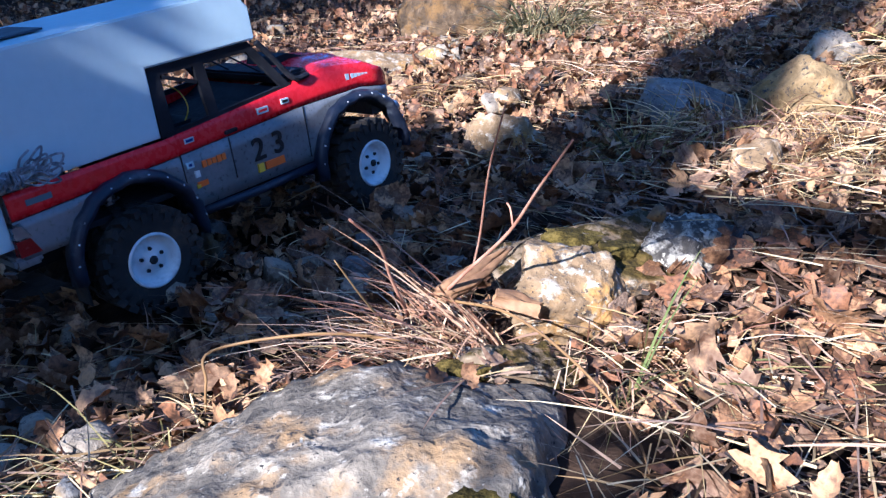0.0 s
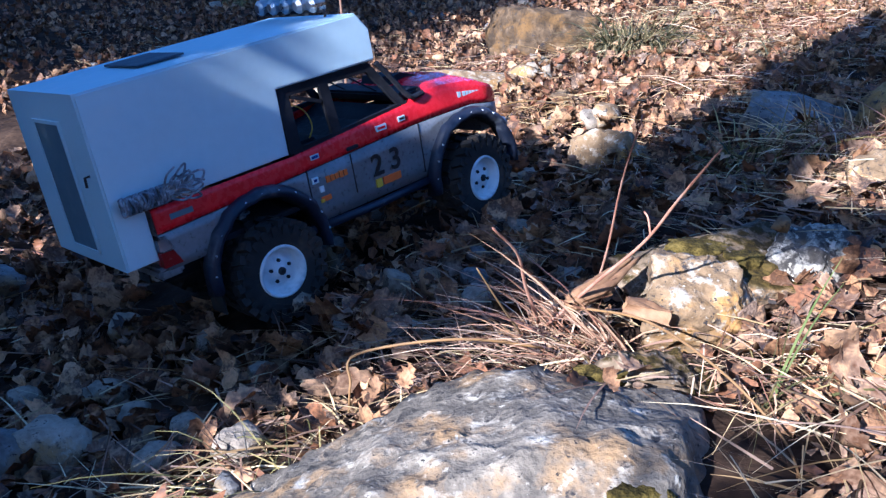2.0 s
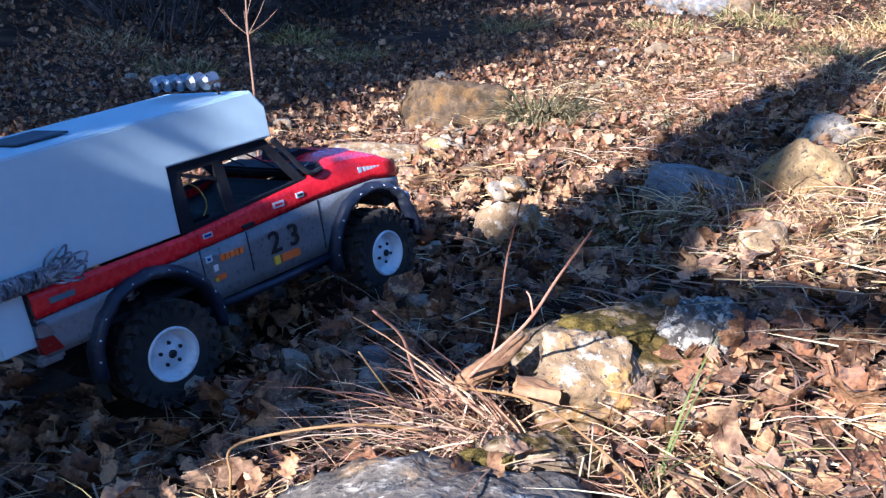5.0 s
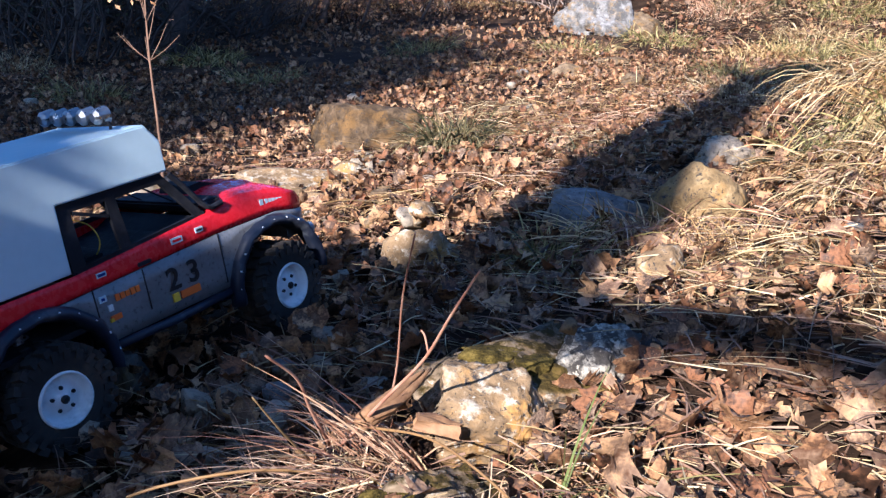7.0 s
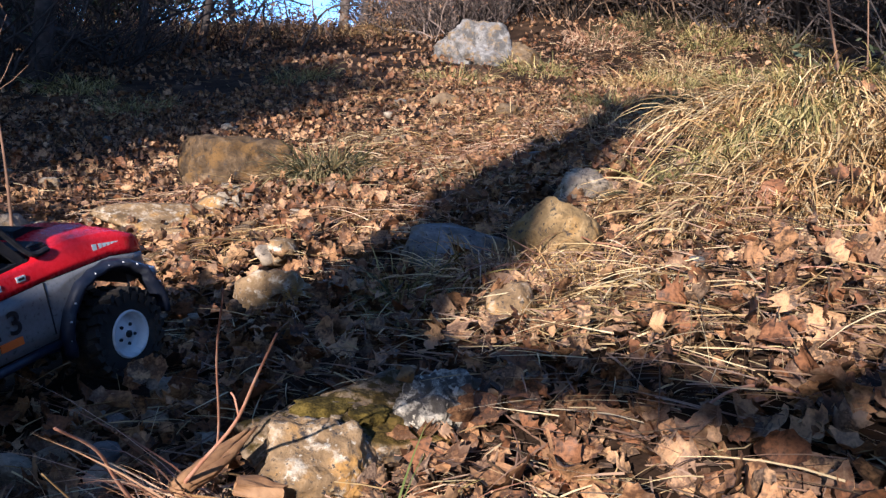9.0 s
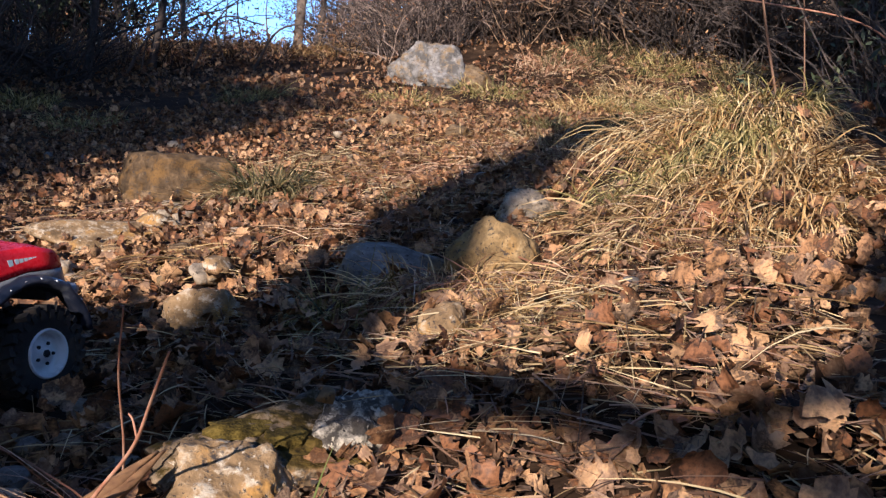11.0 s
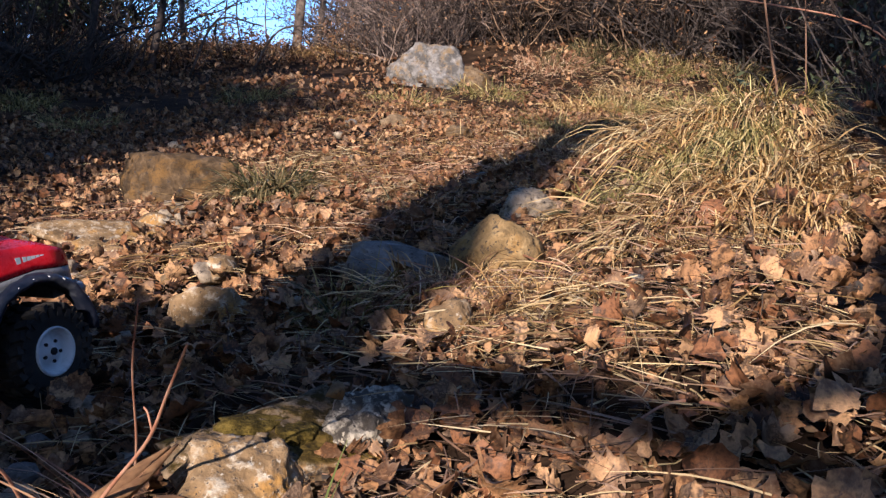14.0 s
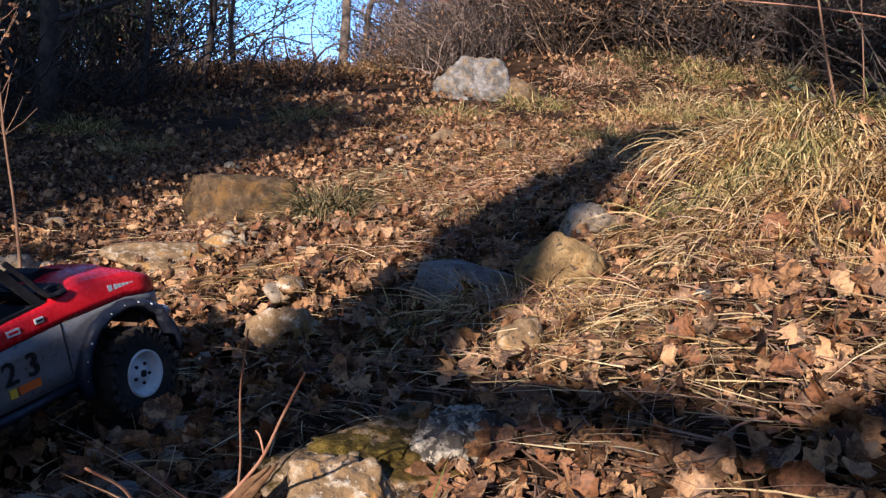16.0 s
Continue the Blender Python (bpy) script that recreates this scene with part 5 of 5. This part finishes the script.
for i in range(15):                                       # dark wood behind the left slope
    x, y = -7.5 + 0.47 * i + rr.gauss(0, 0.15), 9.0 + 0.1 * i + rr.gauss(0, 0.5)
    shrub((x, y), 60, 2.9 - 0.06 * i, 0.9, DARK_BARK, "dark dense evergreen shrub at the wood's edge", 330 + i, (40, 0.13, 0.026, NEEDLE, 170), 0.012, name="evergreen_shrub")
tree((2.3, 13.5), [(0, 0, 0), (0.05, 0, 1.5), (0, 0, 3.2)], 0.08, 0.02, 16, DARK_BARK, "small green conifer beyond the bushes", 60, 1, 0.8, 0.1, (70, 0.14, 0.025, NEEDLE), name="evergreen_tree")
for i in range(9):                                        # dark undergrowth on the left edge of the wood
    x, y = -3.2 + 0.42 * i + rr.gauss(0, 0.1), 7.0 + 0.18 * i + rr.gauss(0, 0.35)
    if i < 5:
        shrub((x, y), 40, 1.1, 0.6, DARK_BARK, "dark tangled undergrowth at the wood's edge", 300 + i, (10, 0.08, 0.02, NEEDLE, 40), 0.007)
    else:
        shrub((x, y), 16, 0.55, 0.5, STEM, "thin bare brown shrub on the crest", 300 + i, None, 0.006)
for i, (x, y, h) in enumerate(((-1.55, 8.2, 0.5), (-1.1, 8.5, 0.55), (-0.75, 8.2, 0.4), (-0.35, 8.6, 0.5), (0.0, 8.4, 0.35), (0.35, 8.7, 0.45), (0.65, 8.5, 0.3), (1.45, 8.5, 0.4))):
    shrub((x, y), 45, h, 0.45, STEM if i % 2 else GREY_STEM, "low russet bush with dry leaves on the crest", 610 + i, (9, 0.06, 0.022, LEAVES, 60), 0.005)
for i in range(16):                                       # thin saplings against the sky
    x, y, h = -1.7 + 0.16 * i + rr.gauss(0, 0.06), 8.6 + rr.uniform(-0.4, 0.6), rr.uniform(0.8, 1.7)
    tree((x, y), [(0, 0, 0), (rr.gauss(0, 0.08), 0, h * 0.5), (rr.gauss(0, 0.16), 0, h)], 0.011, 0.004, 4, DARK_BARK if i % 3 else BARK, "thin bare sapling on the crest", 640 + i, 1, 0.4, 0.25, name="sapling", sides=5)
for i, (x, y, h) in enumerate(((-1.75, 5.5, 1.3), (-1.35, 5.9, 1.1), (-2.2, 6.1, 1.5), (-0.95, 6.9, 1.0))):
    shrub((x, y), 26, h, 0.5, DARK_BARK, "dark tangle of bare branches under the trees", 670 + i, None, 0.011)
for i in range(5):
    twig([on(-1.5 + 0.5 * i, 7.6), on(-1.3 + 0.5 * i, 7.5, 0.35 + 0.1 * (i % 2)), on(-0.95 + 0.5 * i, 7.4, 0.4)], 0.012, 0.006, BARK, "pale bent bare branch in the undergrowth", "branch")

# ---- clear sky far beyond the crest ----
GLOW = bpy.data.materials.new("far_sky")
GLOW.use_nodes = True
GLOW.node_tree.nodes.clear()
em = GLOW.node_tree.nodes.new("ShaderNodeEmission")
far = GLOW.node_tree.nodes.new("ShaderNodeTexCoord")
rise = GLOW.node_tree.nodes.new("ShaderNodeSeparateXYZ")
GLOW.node_tree.links.new(far.outputs["Generated"], rise.inputs[0])
hue = GLOW.node_tree.nodes.new("ShaderNodeValToRGB")
hue.color_ramp.elements[0].position, hue.color_ramp.elements[0].color = 0.3, (0.4, 0.68, 1.0, 1)
hue.color_ramp.elements[1].position, hue.color_ramp.elements[1].color = 0.75, (0.13, 0.4, 1.0, 1)
GLOW.node_tree.links.new(rise.outputs[2], hue.inputs[0])
GLOW.node_tree.links.new(hue.outputs[0], em.inputs[0])
em.inputs[1].default_value = 1.25
mo = GLOW.node_tree.nodes.new("ShaderNodeOutputMaterial")
GLOW.node_tree.links.new(em.outputs[0], mo.inputs[0])
arc = [(8 + 95 * math.sin(radians(a)), 95 * math.cos(radians(a))) for a in range(-26, 27, 4)]
vs = [(x, y, z) for x, y in arc for z in (-2, 38)]
fs = [(2 * k, 2 * k + 1, 2 * k + 3, 2 * k + 2) for k in range(len(arc) - 1)]
tagged(bulk("backdrop", vs, fs, GLOW), "clear blue sky", "sky", kind="structure")

# ---- unseen trees and bushes added behind the camera to shade the slope ----
def spot(u, v):
    """u across the sunlight, v along it."""
    k = Vector((0.85, -0.53)) * u + Vector((0.53, 0.85)) * v
    return (k.x, k.y)


SUNWARD = -3.0
x, y = spot(-1.59, SUNWARD)
across = Vector((0.85, -0.53, 0))
# unseen trunk, bent so that its shadow makes the band up the slope
lean_line = [tuple(across * a + Vector((0, 0, h))) for a, h in ((0, 0), (0.12, 0.6), (0.48, 1.3), (0.87, 1.69), (1.17, 2.03), (1.2, 2.6), (1.2, 4.2))]
leaning = tree((x, y), lean_line, 0.18, 0.162, 5, BARK, "unseen leaning bare tree added to cast a band of shade", 400, 2, 1.2, 0.9, sides=14)
bm = bmesh.new()
foot = Vector((x, y, height(x, y)))
# unseen branch added to cast the narrow band across the near leaves
tube(bm, bend([foot + across * 1.1 + Vector((0, 0, 1.98)), foot + across * 1.35 + Vector((0.03, 0, 1.9)), foot + across * 1.55 + Vector((0, 0, 1.92)), foot + across * 1.85 + Vector((0, 0, 1.86))]), [0.058 - 0.0018 * k for k in range(19)], 8)
part("low_branch", bm, BARK, leaning)
# unseen shrubs, as high as the shade on the left ground needs
for i, (u, v, h, s) in enumerate(((-1.25, -2.3, 1.4, 0.42), (-1.65, -2.5, 1.54, 0.5), (-2.1, -2.5, 1.52, 0.55), (-2.6, -2.3, 1.4, 0.6))):
    shrub(spot(u, v), 60, h, s, DARK_BARK, "unseen dense evergreen shrub added to shade the left ground", 420 + i, (40, 0.08, 0.045, NEEDLE, 130), 0.008, name="evergreen_shrub")


def shade_bush(at, radius, top, count, seed, label):
    """A low rounded evergreen bush, added unseen to cast shade: foliage in a dome, carried by stems from one foot; top
    is its height in the world.
    """
    rnd = random.Random(seed)
    bush = new("evergreen_shrub")
    foot = Vector((at[0], at[1], height(at[0], at[1]) - 0.03))
    centres, bm = [], bmesh.new()
    while len(centres) < count:
        d = Vector((rnd.uniform(-1, 1), rnd.uniform(-1, 1), rnd.uniform(0, 1)))
        if d.length < 1:
            centres.append(Vector((at[0] + d.x * radius, at[1] + d.y * radius, foot.z + 0.12 + d.z * (top - foot.z - 0.14))))
    for c in centres[::4]:
        mid = foot.lerp(c, 0.5) + Vector((rnd.gauss(0, 0.02), rnd.gauss(0, 0.02), 0))
        tube(bm, [foot, mid, c], [0.006, 0.004, 0.002], 4, False)
    part("stemwork", bm, DARK_BARK, bush)
    foliage("foliage", centres, 40, 0.03, 0.026, NEEDLE, rnd).parent = bush
    return tagged(bush, label, "shrub")


# unseen bushes sized to keep sun off the truck and the near left
shade_bush(spot(-0.84, -1.8), 0.36, 1.44, 460, 460, "unseen rounded evergreen bush added to shade the truck")
shade_bush(spot(-0.66, -1.2), 0.2, 0.96, 190, 461, "unseen low evergreen bush added to shade ground beside the boulder")
shade_bush(spot(-1.02, -1.2), 0.27, 1.12, 260, 462, "unseen rounded evergreen bush added to shade the near left ground")
# unseen sapling added only for the shade right of the boulder
x, y = spot(0.1, -1.2)
tree((x, y), [(0, 0, 0), (0.01, 0, 0.35), (0, 0.01, 0.84)], 0.012, 0.006, 14, DARK_BARK, "unseen evergreen sapling added to shade leaves right of the boulder", 470, 1, 0.15, 0.86, (90, 0.035, 0.03, NEEDLE), name="sapling")
# unseen pines added for the shade on the upper left slope
for i, (u, v, h) in enumerate(((-3.7, -6.5, 5.9), (-5.0, -6.0, 5.7), (-6.4, -6.5, 6.0), (-8.0, -6, 6.6), (-9.8, -6, 7))):
    x, y = spot(u, v)
    tree((x, y), [(0, 0, 0), (0.05, 0, h * 0.4), (0, 0.05, h)], 0.14, 0.04, 26, DARK_BARK, "unseen tall pine added to shade the upper left slope", 440 + i, 1, 1.3, 0.64, (50, 0.24, 0.12, NEEDLE), name="pine_tree")

x, y = spot(1.28, -2.0)                                   # unseen pine, added so that its shade falls beside the mound
pine = tree((x, y), [(0, 0, 0), (0.03, 0, 1.5), (0, 0.04, 5.6)], 0.09, 0.03, 34, DARK_BARK, "unseen pine added to shade the ground beside the mound", 480, 1, 0.72, 0.36, (60, 0.14, 0.08, NEEDLE), name="pine_tree", up=0.05)
foot = Vector((x, y, 0))
bm = bmesh.new()
# extra unseen bough, bent to where its shadow is wanted
tube(bm, bend([foot + Vector((0, 0, 2.2)), foot - across * 0.88 + Vector((0, 0, 1.72)), foot - across * 1.01 + Vector((0, 0, 1.46)), foot - across * 1.2 + Vector((0, 0, 1.33))]), [0.045 - 0.0015 * k for k in range(19)], 8)
part("low_bough", bm, DARK_BARK, pine)

# ---- fallen leaves ----
def leaf_shape(seed, lobes):
    """One dry leaf: points and faces, about 1 long; lobed outline, curled and folded."""
    rnd = random.Random(seed)
    n = 11
    first, last = (0.0, 1.0) if rnd.random() < 0.6 else (rnd.uniform(0, 0.3), rnd.uniform(0.6, 1))
    curl, fold, twist = rnd.uniform(-1.5, 1.5), rnd.uniform(0.1, 1.1), rnd.uniform(-0.9, 0.9)
    vs = []
    for k in range(n):
        t = first + (last - first) * k / (n - 1)
        w = 0.34 * math.sin(math.pi * min(1, t * 0.93 + 0.05)) ** 0.7 * (1 + lobes * math.cos(k * math.pi * 0.62)) + 0.01
        for side in (-1, 0, 1):
            y = side * w * (1 + rnd.gauss(0, 0.17))
            x = t - 0.5 + (0.05 * lobes * rnd.gauss(0, 1) if side else 0)
            z = curl * (x * x - 0.08) + fold * abs(y) * 0.7 + twist * x * y + rnd.gauss(0, 0.035)
            vs.append((x, y, z))
    fs = []
    for k in range(n - 1):
        a = 3 * k
        fs += [(a, a + 1, a + 4, a + 3), (a + 1, a + 2, a + 5, a + 4)]
    return np.array(vs), fs


SHAPES = [leaf_shape(900 + k, (0.0, 0.18, 0.35, 0.3, 0.1)[k % 5]) for k in range(26)]
rr = random.Random(31)


def turn_of(rnd, steep):
    return Euler((rnd.gauss(0, steep), rnd.gauss(0, steep), rnd.uniform(0, 6.283))).to_matrix()


def litter(name, count, area, sizes, seed, keep, lift, label, steep=0.45):
    rnd = random.Random(seed)
    vs, fs, base = [], [], 0
    made = 0
    while made < count:
        x, y = area(rnd)
        if rnd.random() > keep(x, y) or on_stone(x, y):
            made += 1
            continue
        shape, faces = rnd.choice(SHAPES)
        s = rnd.uniform(*sizes)
        m = np.array(turn_of(rnd, steep))
        q = (shape * s * np.array([1, rnd.uniform(0.65, 1.35), 1])) @ m.T + np.array([x, y, height(x, y) + rnd.uniform(*lift) + 0.03 * max(0.0, noise.noise((x * 13, y * 13, 5)))])
        vs.extend(map(tuple, q))
        fs.extend(tuple(i + base for i in f) for f in faces)
        base += len(shape)
        made += 1
    made = bulk(name, vs, fs, LEAVES)
    made.data.shade_smooth()
    return tagged(made, label, "leaves", kind="stuff")


def bare(x, y):
    """Where the leaf cover is thin."""
    k = 1 - 0.9 * math.exp(-((x - 1.26) / 0.46) ** 2 - ((y - 1.68) / 0.5) ** 2)
    k *= 1 - 0.7 * math.exp(-((x - 0.95) / 0.25) ** 2 - ((y - 1.25) / 0.15) ** 2)
    k *= 1 - 0.85 * math.exp(-((x - 0.64) / 0.2) ** 2 - ((y - 1.08) / 0.2) ** 2)
    k *= 1 - 0.7 * math.exp(-((x - 0.46) / 0.13) ** 2 - ((y - 1.1) / 0.13) ** 2)
    return k * (0.68 + 0.6 * noise.noise((x * 2.5, y * 2.5, 7)) + 0.6 * noise.noise((x * 9, y * 9, 3)))


litter("leaf_litter", 15500, lambda r: (r.uniform(-1.1, 1.9), r.uniform(0.22, 2.3)), (0.012, 0.046), 50, bare, (-0.004, 0.04), "thick layer of dry brown curled leaves", 0.9)
litter("leaf_litter", 20000, lambda r: (r.uniform(-2.2, 2.6), r.uniform(2.2, 5.2)), (0.014, 0.042), 51, bare, (0.0, 0.04), "dry brown leaves covering the slope", 0.9)
litter("leaf_litter", 21000, lambda r: (r.uniform(-3.5, 5.5), r.uniform(5.0, 11)), (0.02, 0.06), 52, lambda x, y: 0.55 + 0.9 * noise.noise((x * 1.3, y * 1.3, 7)), (0.0, 0.04), "dry leaves towards the crest", 0.9)
def crumbs(count, seed):
    """Small broken bits of leaf."""
    rnd = random.Random(seed)
    vs, fs = [], []
    for _ in range(count):
        y = rnd.uniform(0.3, 2.6) if rnd.random() < 0.55 else rnd.uniform(2.2, 5.0)
        x = rnd.uniform(-0.75, 0.85) * (0.45 + 0.55 * y)
        if on_stone(x, y):
            continue
        s, m = rnd.uniform(0.003, 0.011) * (1 + 0.12 * y), turn_of(rnd, 0.6)
        c = Vector((x, y, height(x, y) + rnd.uniform(0.004, 0.024)))
        i = len(vs)
        for a in range(5):
            b = a * 1.257 + rnd.uniform(-0.4, 0.4)
            vs.append(c + m @ Vector((s * rnd.uniform(0.5, 1.2) * math.cos(b), s * rnd.uniform(0.5, 1.2) * math.sin(b), s * rnd.gauss(0, 0.25))))
        fs += [(i, i + 1, i + 2), (i, i + 2, i + 3, i + 4)]
    tagged(bulk("leaf_crumbs", vs, fs, LEAVES), "small broken bits of dry leaf", "leaves", kind="stuff")


crumbs(22000, 61)
meshes = []
for k, (shape, faces) in enumerate(SHAPES):
    me = bpy.data.meshes.new("leaf")
    me.from_pydata([tuple(0.04 * v) for v in shape], [], faces)
    me.materials.append(LEAF)
    me.shade_smooth()
    meshes.append(me)
rr = random.Random(32)
for i in range(340):                                      # nearest leaves, one by one
    x, y = (rr.uniform(0.16, 0.62), rr.uniform(0.42, 0.8)) if i % 2 else (rr.uniform(-0.55, -0.06), rr.uniform(0.55, 0.95))
    if on_stone(x, y):
        continue
    ob = new("leaf", rr.choice(meshes))
    s = rr.uniform(0.5, 1.2)
    ob.matrix_world = Matrix.Translation((x, y, height(x, y) + rr.uniform(0.012, 0.028))) @ turn_of(rr, 0.4).to_4x4() @ Matrix.Diagonal((s, s, s, 1))
    ob.parent = ground
